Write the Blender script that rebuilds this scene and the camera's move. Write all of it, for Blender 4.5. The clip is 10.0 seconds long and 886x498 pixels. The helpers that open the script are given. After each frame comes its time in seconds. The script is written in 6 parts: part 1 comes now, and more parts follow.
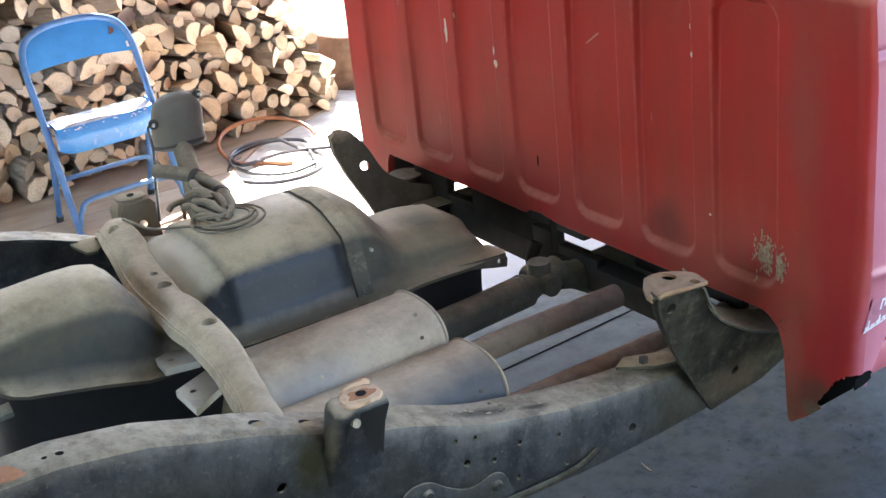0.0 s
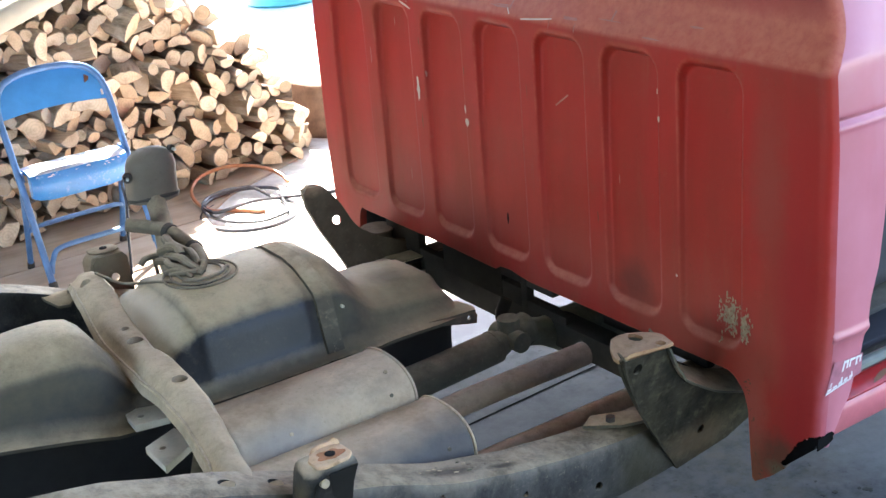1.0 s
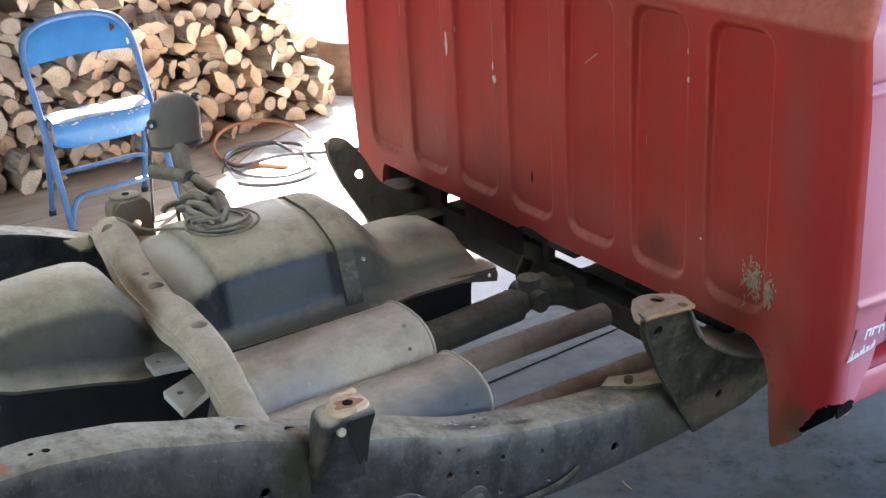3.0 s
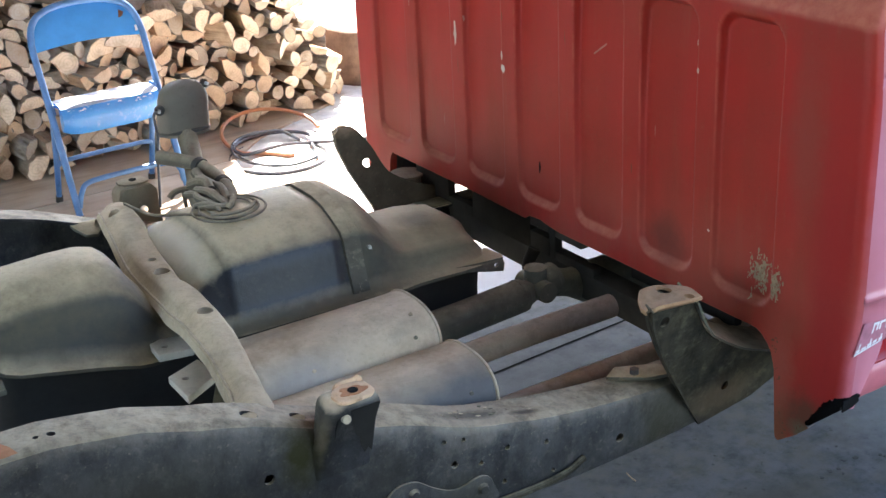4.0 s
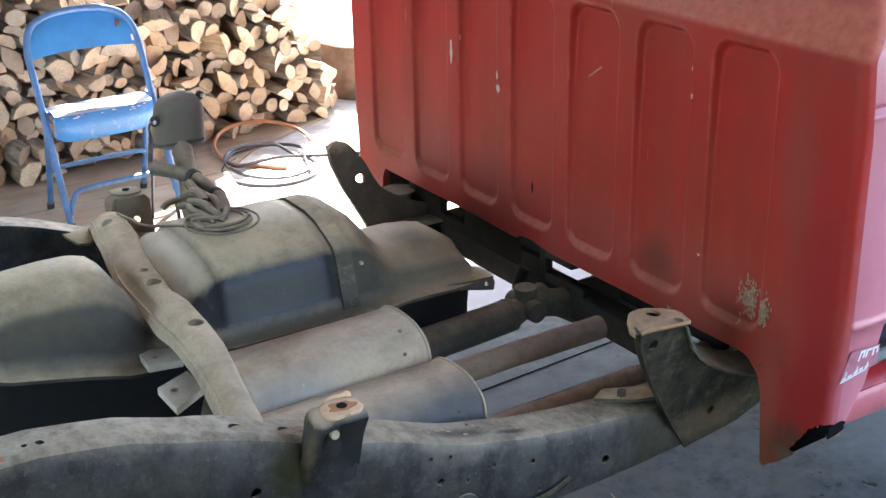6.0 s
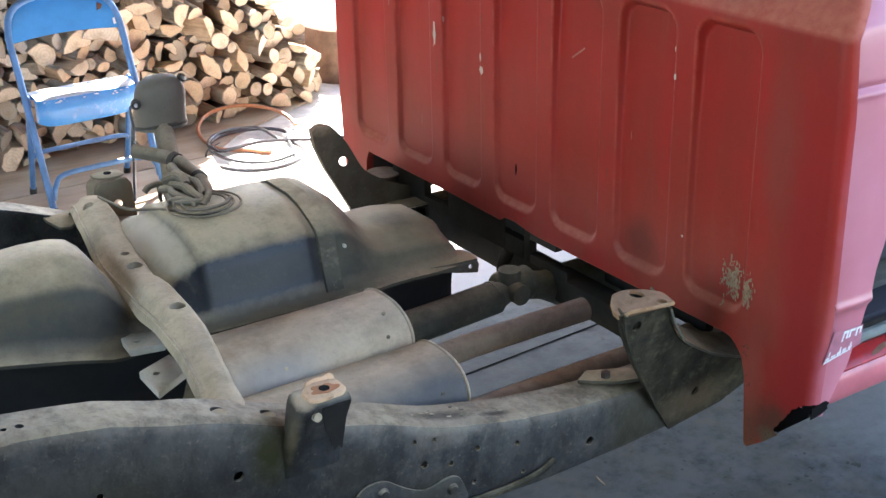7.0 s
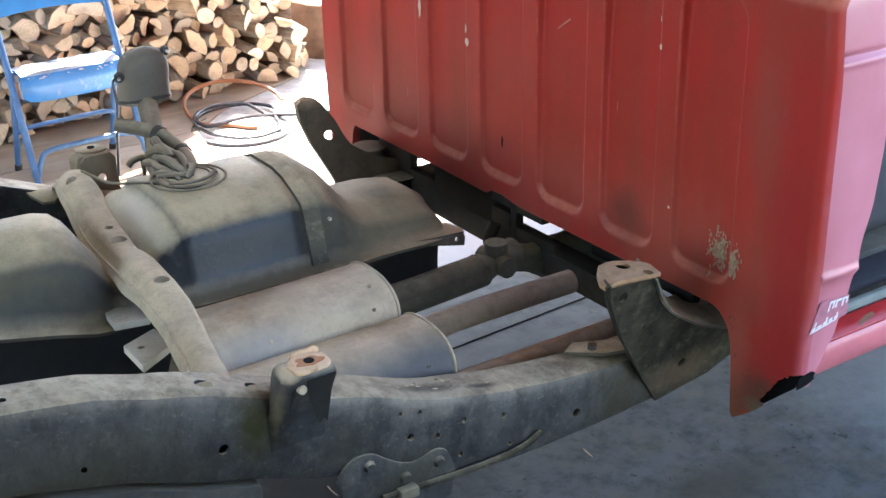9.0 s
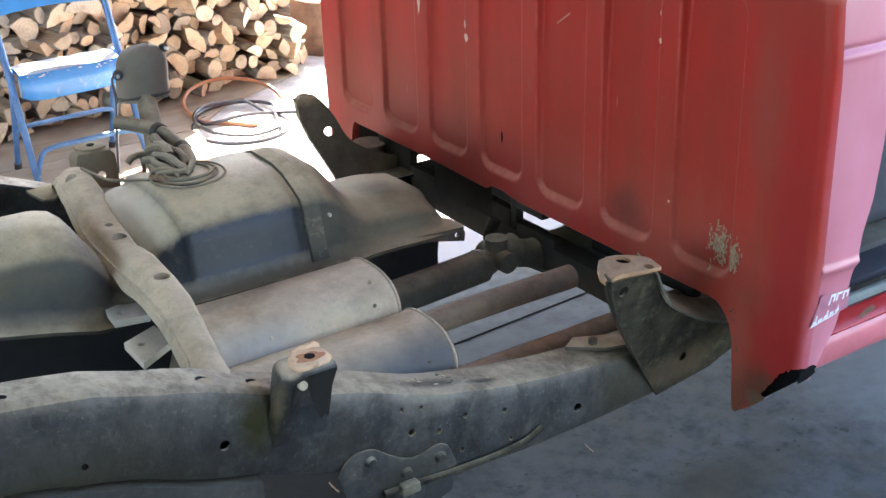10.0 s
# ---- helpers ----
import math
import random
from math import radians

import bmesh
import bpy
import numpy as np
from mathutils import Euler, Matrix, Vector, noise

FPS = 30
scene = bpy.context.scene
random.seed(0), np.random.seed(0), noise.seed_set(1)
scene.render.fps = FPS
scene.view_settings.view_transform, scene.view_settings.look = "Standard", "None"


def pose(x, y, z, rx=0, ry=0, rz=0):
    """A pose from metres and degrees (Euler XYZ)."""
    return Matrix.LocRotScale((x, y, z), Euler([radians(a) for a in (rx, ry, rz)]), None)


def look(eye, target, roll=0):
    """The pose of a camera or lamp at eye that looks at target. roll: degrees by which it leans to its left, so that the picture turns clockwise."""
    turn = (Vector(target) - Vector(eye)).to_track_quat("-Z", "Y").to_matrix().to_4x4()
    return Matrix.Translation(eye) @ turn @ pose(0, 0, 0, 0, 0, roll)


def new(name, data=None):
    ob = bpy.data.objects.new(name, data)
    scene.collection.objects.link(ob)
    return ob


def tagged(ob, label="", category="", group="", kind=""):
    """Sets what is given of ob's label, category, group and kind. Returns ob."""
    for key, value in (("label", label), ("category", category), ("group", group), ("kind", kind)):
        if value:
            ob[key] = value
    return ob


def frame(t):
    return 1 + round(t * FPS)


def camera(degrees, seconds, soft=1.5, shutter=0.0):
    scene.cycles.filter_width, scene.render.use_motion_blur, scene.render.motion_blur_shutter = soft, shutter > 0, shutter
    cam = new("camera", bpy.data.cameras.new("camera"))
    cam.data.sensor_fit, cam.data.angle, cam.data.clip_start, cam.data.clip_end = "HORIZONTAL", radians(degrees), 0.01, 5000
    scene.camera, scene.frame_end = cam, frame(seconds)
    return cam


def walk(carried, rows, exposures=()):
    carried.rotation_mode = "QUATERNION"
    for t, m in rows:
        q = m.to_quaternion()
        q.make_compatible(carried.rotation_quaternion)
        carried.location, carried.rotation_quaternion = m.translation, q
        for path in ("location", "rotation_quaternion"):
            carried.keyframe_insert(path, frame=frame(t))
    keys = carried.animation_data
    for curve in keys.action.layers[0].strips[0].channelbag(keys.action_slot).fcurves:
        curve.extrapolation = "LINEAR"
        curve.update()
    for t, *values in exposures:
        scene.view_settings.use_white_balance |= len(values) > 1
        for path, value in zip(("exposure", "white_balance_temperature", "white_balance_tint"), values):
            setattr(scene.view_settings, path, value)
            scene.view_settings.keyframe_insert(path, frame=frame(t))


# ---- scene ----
cam = camera(38.0, 10.0)
PATH = [
    (0, (-1.504, -1.997, 1.588), (-0.542, -0.426, 0.809), -6.1),
    (0.5, (-1.502, -2.006, 1.595), (-0.514, -0.447, 0.825), -7.1),
    (1, (-1.506, -2.012, 1.626), (-0.491, -0.449, 0.903), -5.0),
    (1.5, (-1.503, -2.019, 1.622), (-0.473, -0.467, 0.895), -5.1),
    (2, (-1.504, -2.017, 1.616), (-0.492, -0.459, 0.874), -4.5),
    (2.5, (-1.508, -2.008, 1.608), (-0.514, -0.444, 0.855), -4.0),
    (3, (-1.512, -2.005, 1.604), (-0.534, -0.44, 0.834), -3.5),
    (4.5, (-1.514, -2.002, 1.596), (-0.551, -0.435, 0.813), -2.7),
    (5, (-1.52, -2.002, 1.596), (-0.56, -0.434, 0.81), -2.2),
    (5.5, (-1.522, -2.007, 1.607), (-0.545, -0.436, 0.846), -1.7),
    (7, (-1.513, -2.005, 1.597), (-0.513, -0.459, 0.816), -1.3),
    (7.5, (-1.501, -2.004, 1.59), (-0.491, -0.477, 0.786), -1.5),
    (8, (-1.503, -2.003, 1.586), (-0.488, -0.486, 0.769), -1.2),
    (8.5, (-1.505, -2.001, 1.585), (-0.496, -0.478, 0.772), -1.1),
    (9, (-1.504, -2.004, 1.585), (-0.499, -0.478, 0.771), -1.4),
    (9.5, (-1.503, -2.006, 1.582), (-0.495, -0.482, 0.768), -1.6),
    (10, (-1.504, -2.004, 1.581), (-0.501, -0.48, 0.764), -1.7),
]
walk(cam, [(t, look(eye, target, roll)) for t, eye, target, roll in PATH], [(0, 3.60, 6650, 12), (1.5, 3.57, 6650, 12), (2.5, 3.50, 6650, 12), (5, 3.47, 6650, 12), (5.5, 3.50, 6650, 12), (7, 3.56, 6650, 12), (8, 3.68, 6650, 12), (10, 3.70, 6650, 12)])

# ---- light ----
world = bpy.data.worlds.new("daylight")
scene.world = world
world.use_nodes = True
wn = world.node_tree.nodes
sky = wn.new("ShaderNodeTexSky")
sky.sky_type, sky.sun_disc = 'NISHITA', False
SUN_DIR = Vector((0.38, 0.70, 0.85)).normalized()
sky.sun_elevation = math.asin(SUN_DIR.z)
sky.sun_rotation = math.atan2(SUN_DIR.x, SUN_DIR.y)
wn["Background"].inputs[1].default_value = 0.15
world.node_tree.links.new(sky.outputs[0], wn["Background"].inputs[0])
sun_data = bpy.data.lights.new("sun", "SUN")
sun_data.energy, sun_data.angle, sun_data.color = 4.5, radians(0.6), (1.0, 0.95, 0.87)
sun = new("sun", sun_data)
sun.matrix_world = look(SUN_DIR * 30, (0, 0, 0))

# ---- materials ----
def material(name, rough=0.6, metal=0.0, spec=0.5, coat=0.0):
    m = bpy.data.materials.new(name)
    m.use_nodes = True
    b = m.node_tree.nodes["Principled BSDF"]
    b.inputs["Roughness"].default_value = rough
    b.inputs["Metallic"].default_value = metal
    b.inputs["Specular IOR Level"].default_value = spec
    b.inputs["Coat Weight"].default_value = coat
    return m, m.node_tree, b

def coords(nt, kind="Object"):
    return nt.nodes.new("ShaderNodeTexCoord").outputs[kind]

def noise_of(nt, co, scale, detail=5.0, rough=0.6, stretch=None):
    n = nt.nodes.new("ShaderNodeTexNoise")
    n.inputs["Scale"].default_value, n.inputs["Detail"].default_value, n.inputs["Roughness"].default_value = scale, detail, rough
    if stretch:
        mp = nt.nodes.new("ShaderNodeMapping")
        mp.inputs["Scale"].default_value = stretch
        nt.links.new(co, mp.inputs[0])
        co = mp.outputs[0]
    nt.links.new(co, n.inputs["Vector"])
    return n.outputs["Fac"]

def ramp(nt, fac, stops):
    r = nt.nodes.new("ShaderNodeValToRGB")
    r.color_ramp.elements.remove(r.color_ramp.elements[1])
    for k, (p, c) in enumerate(stops):
        e = r.color_ramp.elements[0] if k == 0 else r.color_ramp.elements.new(p)
        e.position = p
        e.color = (c, c, c, 1) if isinstance(c, (int, float)) else (*c, 1)
    nt.links.new(fac, r.inputs[0])
    return r.outputs[0]

def mix(nt, fac, a, b, kind='MIX'):
    m = nt.nodes.new("ShaderNodeMix")
    m.data_type, m.blend_type = 'RGBA', kind
    for sock, v in ((m.inputs[0], fac), (m.inputs[6], a), (m.inputs[7], b)):
        if isinstance(v, (int, float)):
            sock.default_value = v
        elif isinstance(v, tuple):
            sock.default_value = (*v, 1)
        else:
            nt.links.new(v, sock)
    return m.outputs[2]

def math_of(nt, op, a, b=0.0):
    m = nt.nodes.new("ShaderNodeMath")
    m.operation = op
    for sock, v in ((m.inputs[0], a), (m.inputs[1], b)):
        if isinstance(v, (int, float)):
            sock.default_value = v
        else:
            nt.links.new(v, sock)
    return m.outputs[0]

def bump(nt, b, fac, strength, dist=0.002):
    n = nt.nodes.new("ShaderNodeBump")
    n.inputs["Strength"].default_value, n.inputs["Distance"].default_value = strength, dist
    nt.links.new(fac, n.inputs["Height"])
    nt.links.new(n.outputs[0], b.inputs["Normal"])

def up_facing(nt, lo, hi, uneven):
    """How much a surface faces upwards, where dust settles; a noise makes its edge uneven."""
    g = nt.nodes.new("ShaderNodeNewGeometry")
    s = nt.nodes.new("ShaderNodeSeparateXYZ")
    nt.links.new(g.outputs["Normal"], s.inputs[0])
    z = math_of(nt, 'ADD', s.outputs[2], math_of(nt, 'MULTIPLY', math_of(nt, 'SUBTRACT', uneven, 0.5), 0.28))
    return ramp(nt, z, [(lo, 0.0), (hi, 1.0)])

def dusty_metal(name, base, base2, dust, rough=0.55, lo=0.25, hi=0.85, metal=0.0, rust=0.0, amount=0.9, scale=9.0, speck=0.45, wear=0.75, haze=0.34, patch=0.45):
    m, nt, b = material(name, rough, metal)
    co = coords(nt)
    big, fine = noise_of(nt, co, scale), noise_of(nt, co, scale * 9, 6, 0.7)
    c = mix(nt, ramp(nt, big, [(0.35, 0.0), (0.68, 1.0)]), base, base2)
    if rust:
        rn = noise_of(nt, co, scale * 1.7, 7, 0.7)
        c = mix(nt, ramp(nt, rn, [(0.68 - rust, 0.0), (0.76 - rust * 0.6, 1.0)]), c, (0.20, 0.085, 0.035))
    mid = noise_of(nt, co, scale * 2.7, 8, 0.75)
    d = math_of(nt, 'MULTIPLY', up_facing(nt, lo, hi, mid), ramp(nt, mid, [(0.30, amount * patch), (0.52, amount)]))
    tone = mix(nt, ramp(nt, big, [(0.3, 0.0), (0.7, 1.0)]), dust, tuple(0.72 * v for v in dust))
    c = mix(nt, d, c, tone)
    c = mix(nt, ramp(nt, fine, [(0.60, 0.0), (0.72, speck)]), c, dust)
    c = mix(nt, ramp(nt, noise_of(nt, co, scale * 4.3, 6, 0.7), [(0.58, 0.0), (0.80, haze)]), c, dust)
    stain = noise_of(nt, co, scale * 1.4, 9, 0.78)
    c = mix(nt, ramp(nt, stain, [(0.46, 0.0), (0.66, wear)]), c, (0.55, 0.52, 0.48), 'MULTIPLY')
    c = mix(nt, ramp(nt, noise_of(nt, co, scale * 16, 5, 0.7), [(0.58, 0.0), (0.70, 0.5)]), c, (0.6, 0.57, 0.52), 'MULTIPLY')
    nt.links.new(c, b.inputs["Base Color"])
    rr = math_of(nt, 'ADD', math_of(nt, 'MULTIPLY', d, 0.35), rough)
    nt.links.new(rr, b.inputs["Roughness"])
    bump(nt, b, math_of(nt, 'ADD', fine, math_of(nt, 'MULTIPLY', mid, 1.5)), 0.35, 0.002)
    return m

DUST = (0.66, 0.54, 0.34)
M_RAIL = dusty_metal("chassis_paint", (0.016, 0.0175, 0.019), (0.044, 0.043, 0.041), (0.52, 0.435, 0.30), 0.5, 0.15, 1.0, speck=0.24, haze=0.18, scale=12.0)
M_CROSS = dusty_metal("dusty_steel", (0.44, 0.365, 0.25), (0.50, 0.415, 0.29), (0.68, 0.555, 0.37), 0.7, 0.0, 0.7, wear=0.55)
M_LIP = dusty_metal("worn_bare_lip", (0.42, 0.34, 0.22), (0.50, 0.41, 0.28), (0.66, 0.55, 0.40), 0.7, 0.0, 0.8)
M_TANK = dusty_metal("tank_paint", (0.011, 0.014, 0.019), (0.025, 0.027, 0.030), DUST, 0.36, 0.42, 0.95, amount=0.97, speck=0.03, wear=0.28, haze=0.06, patch=0.78)
def blotched(m, centre, radii, colour, most, grain=14.0, dull=False):
    """A soft-edged patch of colour on a material, for dirt and for painted shade and light; dull takes its gloss away
    too.
    """
    nt = m.node_tree
    b = nt.nodes["Principled BSDF"]
    old = b.inputs["Base Color"].links[0].from_socket
    co = coords(nt)
    mp = nt.nodes.new("ShaderNodeMapping")
    mp.vector_type = 'TEXTURE'
    mp.inputs["Location"].default_value, mp.inputs["Scale"].default_value = centre, radii
    nt.links.new(co, mp.inputs[0])
    ln = nt.nodes.new("ShaderNodeVectorMath")
    ln.operation = 'LENGTH'
    nt.links.new(mp.outputs[0], ln.inputs[0])
    d = math_of(nt, 'ADD', ln.outputs["Value"], noise_of(nt, co, grain, 7, 0.7))
    f = ramp(nt, math_of(nt, 'MULTIPLY', d, 0.5), [(0.42, most), (0.80, 0.0)])
    nt.links.new(mix(nt, f, old, colour), b.inputs["Base Color"])
    if dull:
        gloss = b.inputs["Specular IOR Level"]
        nt.links.new(math_of(nt, 'MULTIPLY', math_of(nt, 'SUBTRACT', 1.0, f), gloss.links[0].from_socket if gloss.links else gloss.default_value), gloss)
def mottled(m, scale, light, dark, most):
    """Blotches at the size of a thumb: dusty ones, bare dark ones, and a gloss that varies with them."""
    nt = m.node_tree
    b = nt.nodes["Principled BSDF"]
    c = b.inputs["Base Color"].links[0].from_socket
    co = coords(nt)
    n1, n2 = noise_of(nt, co, scale, 8, 0.75), noise_of(nt, co, scale * 0.6, 7, 0.72, (1.0, 1.0, 0.6))
    c = mix(nt, ramp(nt, n1, [(0.52, 0.0), (0.66, most)]), c, light)
    c = mix(nt, ramp(nt, n2, [(0.50, 0.0), (0.64, most)]), c, dark)
    nt.links.new(c, b.inputs["Base Color"])
    gloss = b.inputs["Specular IOR Level"]
    nt.links.new(math_of(nt, 'MULTIPLY', ramp(nt, n2, [(0.40, 1.15), (0.62, 0.45)]), gloss.default_value), gloss)
mottled(M_RAIL, 30.0, (0.13, 0.118, 0.092), (0.020, 0.019, 0.018), 0.36)
mottled(M_CROSS, 22.0, (0.60, 0.51, 0.37), (0.30, 0.24, 0.16), 0.4)
blotched(M_TANK, (-0.26, 0.06, 0.62), (0.16, 0.20, 0.12), (0.36, 0.335, 0.20), 0.92)
blotched(M_TANK, (-0.27, 0.10, 0.63), (0.05, 0.05, 0.05), (0.10, 0.09, 0.06), 0.55, 45)
blotched(M_TANK, (-0.60, -0.045, 0.578), (0.50, 0.040, 0.022), (0.095, 0.085, 0.055), 0.85, 30)
# Pale shoulder: dust, plus light on the slope put into the colour.
blotched(M_TANK, (-0.790, 0.12, 0.700), (0.070, 0.17, 0.055), (0.66, 0.57, 0.40), 0.9, 14)
blotched(M_RAIL, (-0.858, -0.53, 0.605), (0.040, 0.06, 0.070), (0.034, 0.032, 0.014), 0.95, 40, True)
blotched(M_RAIL, (-0.830, -0.548, 0.625), (0.012, 0.03, 0.055), (0.15, 0.12, 0.075), 0.8, 45)
blotched(M_RAIL, (-0.818, -0.552, 0.688), (0.022, 0.03, 0.012), (0.60, 0.46, 0.31), 0.7, 90)
blotched(M_RAIL, (-1.16, -0.52, 0.60), (0.16, 0.06, 0.045), (0.050, 0.046, 0.030), 0.8, 30, True)
blotched(M_RAIL, (-1.00, -0.52, 0.56), (0.10, 0.06, 0.04), (0.046, 0.043, 0.033), 0.6, 35, True)
blotched(M_RAIL, (-0.72, -0.52, 0.52), (0.05, 0.06, 0.05), (0.046, 0.043, 0.036), 0.6, 45, True)
blotched(M_RAIL, (-0.60, -0.525, 0.42), (0.09, 0.06, 0.05), (0.042, 0.040, 0.030), 0.7, 45, True)
blotched(M_RAIL, (-0.14, -0.52, 0.42), (0.09, 0.06, 0.10), (0.050, 0.045, 0.028), 0.8)
blotched(M_RAIL, (-1.15, -0.52, 0.64), (0.35, 0.06, 0.05), (0.055, 0.052, 0.040), 0.5)
blotched(M_RAIL, (-0.55, -0.48, 0.54), (0.13, 0.05, 0.06), (0.30, 0.26, 0.20), 0.5, 30)
blotched(M_RAIL, (-0.54, -0.482, 0.54), (0.075, 0.020, 0.04), (0.075, 0.062, 0.045), 0.85, 110)
blotched(M_RAIL, (-0.44, -0.492, 0.515), (0.035, 0.010, 0.03), (0.05, 0.042, 0.03), 0.9, 90)
M_MUFFLER = dusty_metal("aluminised_steel", (0.50, 0.40, 0.275), (0.64, 0.52, 0.365), (0.80, 0.66, 0.475), 0.62, 0.1, 0.9, metal=0.05, rust=0.02, wear=0.25, speck=0.2)
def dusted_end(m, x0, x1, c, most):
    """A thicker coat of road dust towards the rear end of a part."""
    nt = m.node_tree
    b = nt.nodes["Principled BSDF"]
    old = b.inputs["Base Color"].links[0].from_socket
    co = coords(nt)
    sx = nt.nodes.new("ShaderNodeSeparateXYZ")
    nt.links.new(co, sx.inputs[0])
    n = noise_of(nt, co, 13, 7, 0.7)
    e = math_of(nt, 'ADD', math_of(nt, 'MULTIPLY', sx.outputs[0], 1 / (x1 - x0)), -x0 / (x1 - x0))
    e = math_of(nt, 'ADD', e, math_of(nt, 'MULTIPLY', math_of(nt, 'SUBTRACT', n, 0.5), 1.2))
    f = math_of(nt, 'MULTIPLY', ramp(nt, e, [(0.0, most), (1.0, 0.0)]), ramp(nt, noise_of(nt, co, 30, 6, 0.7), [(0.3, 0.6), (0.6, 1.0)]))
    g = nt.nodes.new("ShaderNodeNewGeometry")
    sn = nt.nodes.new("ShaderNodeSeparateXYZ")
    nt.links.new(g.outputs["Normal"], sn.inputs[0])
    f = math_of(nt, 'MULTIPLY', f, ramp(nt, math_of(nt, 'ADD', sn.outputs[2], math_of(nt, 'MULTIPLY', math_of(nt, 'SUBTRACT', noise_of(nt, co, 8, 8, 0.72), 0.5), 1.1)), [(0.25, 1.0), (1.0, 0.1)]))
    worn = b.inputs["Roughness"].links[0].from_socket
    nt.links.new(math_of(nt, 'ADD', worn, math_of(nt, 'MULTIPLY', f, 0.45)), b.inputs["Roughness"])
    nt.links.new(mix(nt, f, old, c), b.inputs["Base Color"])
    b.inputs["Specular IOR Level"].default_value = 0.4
M_STRAP = dusty_metal("strap_steel", (0.085, 0.077, 0.050), (0.12, 0.108, 0.07), (0.60, 0.49, 0.31), 0.7, 0.45, 0.95, patch=0.7)
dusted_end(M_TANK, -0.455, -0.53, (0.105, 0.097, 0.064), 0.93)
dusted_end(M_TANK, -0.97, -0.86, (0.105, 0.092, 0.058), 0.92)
M_TANK.node_tree.nodes["Principled BSDF"].inputs["Specular IOR Level"].default_value = 0.32
def heat_stained(m):
    nt = m.node_tree
    b = nt.nodes["Principled BSDF"]
    old = b.inputs["Base Color"].links[0].from_socket
    co = coords(nt)
    c = mix(nt, ramp(nt, noise_of(nt, co, 6, 6, 0.65), [(0.46, 0.0), (0.66, 0.7)]), old, (0.34, 0.24, 0.15))
    c = mix(nt, ramp(nt, noise_of(nt, co, 4, 4, 0.6, (1.0, 2.0, 2.0)), [(0.48, 0.0), (0.66, 0.42)]), c, (0.20, 0.20, 0.20))
    nt.links.new(c, b.inputs["Base Color"])
heat_stained(M_MUFFLER)
mottled(M_MUFFLER, 14.0, (0.68, 0.57, 0.42), (0.30, 0.24, 0.17), 0.35)
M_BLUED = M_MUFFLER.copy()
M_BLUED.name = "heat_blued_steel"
blotched(M_BLUED, (-0.50, -0.40, 0.52), (0.19, 0.085, 0.058), (0.095, 0.10, 0.11), 0.88, 9)
blotched(M_MUFFLER, (-0.72, -0.25, 0.56), (0.12, 0.06, 0.05), (0.30, 0.30, 0.31), 0.6, 9)
blotched(M_MUFFLER, (-0.50, -0.262, 0.52), (0.10, 0.04, 0.035), (0.20, 0.145, 0.09), 0.8, 16)
M_LOWPIPE = dusty_metal("dusty_pipe", (0.35, 0.25, 0.165), (0.45, 0.33, 0.22), (0.54, 0.42, 0.29), 0.85, 0.3, 1.0, amount=0.85, scale=16)
M_PIPE = dusty_metal("rusty_pipe", (0.19, 0.142, 0.098), (0.25, 0.19, 0.132), (0.38, 0.30, 0.21), 0.85, 0.3, 1.0, amount=0.75, scale=16)
M_MUD = dusty_metal("mud_brown_steel", (0.20, 0.165, 0.105), (0.28, 0.23, 0.15), (0.44, 0.36, 0.24), 0.8, 0.3, 1.0, amount=0.8, wear=0.4)
M_SHAFT = dusty_metal("greasy_steel", (0.085, 0.085, 0.058), (0.14, 0.135, 0.090), (0.36, 0.33, 0.22), 0.78, 0.4, 1.0, amount=0.8)
M_DARK = dusty_metal("underbody", (0.034, 0.033, 0.030), (0.052, 0.049, 0.043), (0.14, 0.125, 0.095), 0.7, 0.4, 1.0, amount=0.7)
M_RUBBER = dusty_metal("dusty_rubber", (0.105, 0.090, 0.065), (0.14, 0.12, 0.086), (0.42, 0.345, 0.235), 0.75, 0.0, 0.9, amount=0.85, wear=0.5)
M_CUP = dusty_metal("dull_grey_plastic", (0.118, 0.102, 0.080), (0.135, 0.118, 0.092), (0.25, 0.215, 0.165), 0.6, 0.1, 1.0, amount=0.7, scale=7.0, speck=0.06, wear=0.3, haze=0.15)
M_MOUNT = dusty_metal("mount_steel", (0.020, 0.019, 0.014), (0.066, 0.058, 0.036), (0.26, 0.22, 0.145), 0.75, 0.6, 0.98, rust=0.03, speck=0.16, haze=0.5, scale=14.0)
M_FARMOUNT = dusty_metal("dry_mud_steel", (0.10, 0.09, 0.058), (0.17, 0.145, 0.095), (0.34, 0.285, 0.19), 0.8, 0.5, 1.0)
M_PAD = dusty_metal("worn_pad", (0.36, 0.20, 0.10), (0.48, 0.32, 0.17), (0.56, 0.42, 0.26), 0.8, 0.2, 0.95, rust=0.10, amount=0.6, scale=20)
M_CREAM = dusty_metal("scraped_primer", (0.80, 0.56, 0.36), (0.68, 0.40, 0.21), (0.80, 0.62, 0.43), 0.8, 0.2, 0.95, rust=0.12, amount=0.4, scale=24, speck=0.15, wear=0.3, haze=0.1)
M_TAB = dusty_metal("bare_steel_tab", (0.58, 0.54, 0.43), (0.66, 0.61, 0.49), (0.74, 0.68, 0.55), 0.6, 0.2, 0.9, wear=0.35)
M_RUSTY = dusty_metal("rust", (0.40, 0.125, 0.045), (0.52, 0.22, 0.09), (0.56, 0.36, 0.2), 0.8, 0.3, 0.95, amount=0.3, scale=22, speck=0.15, wear=0.4, haze=0.15)

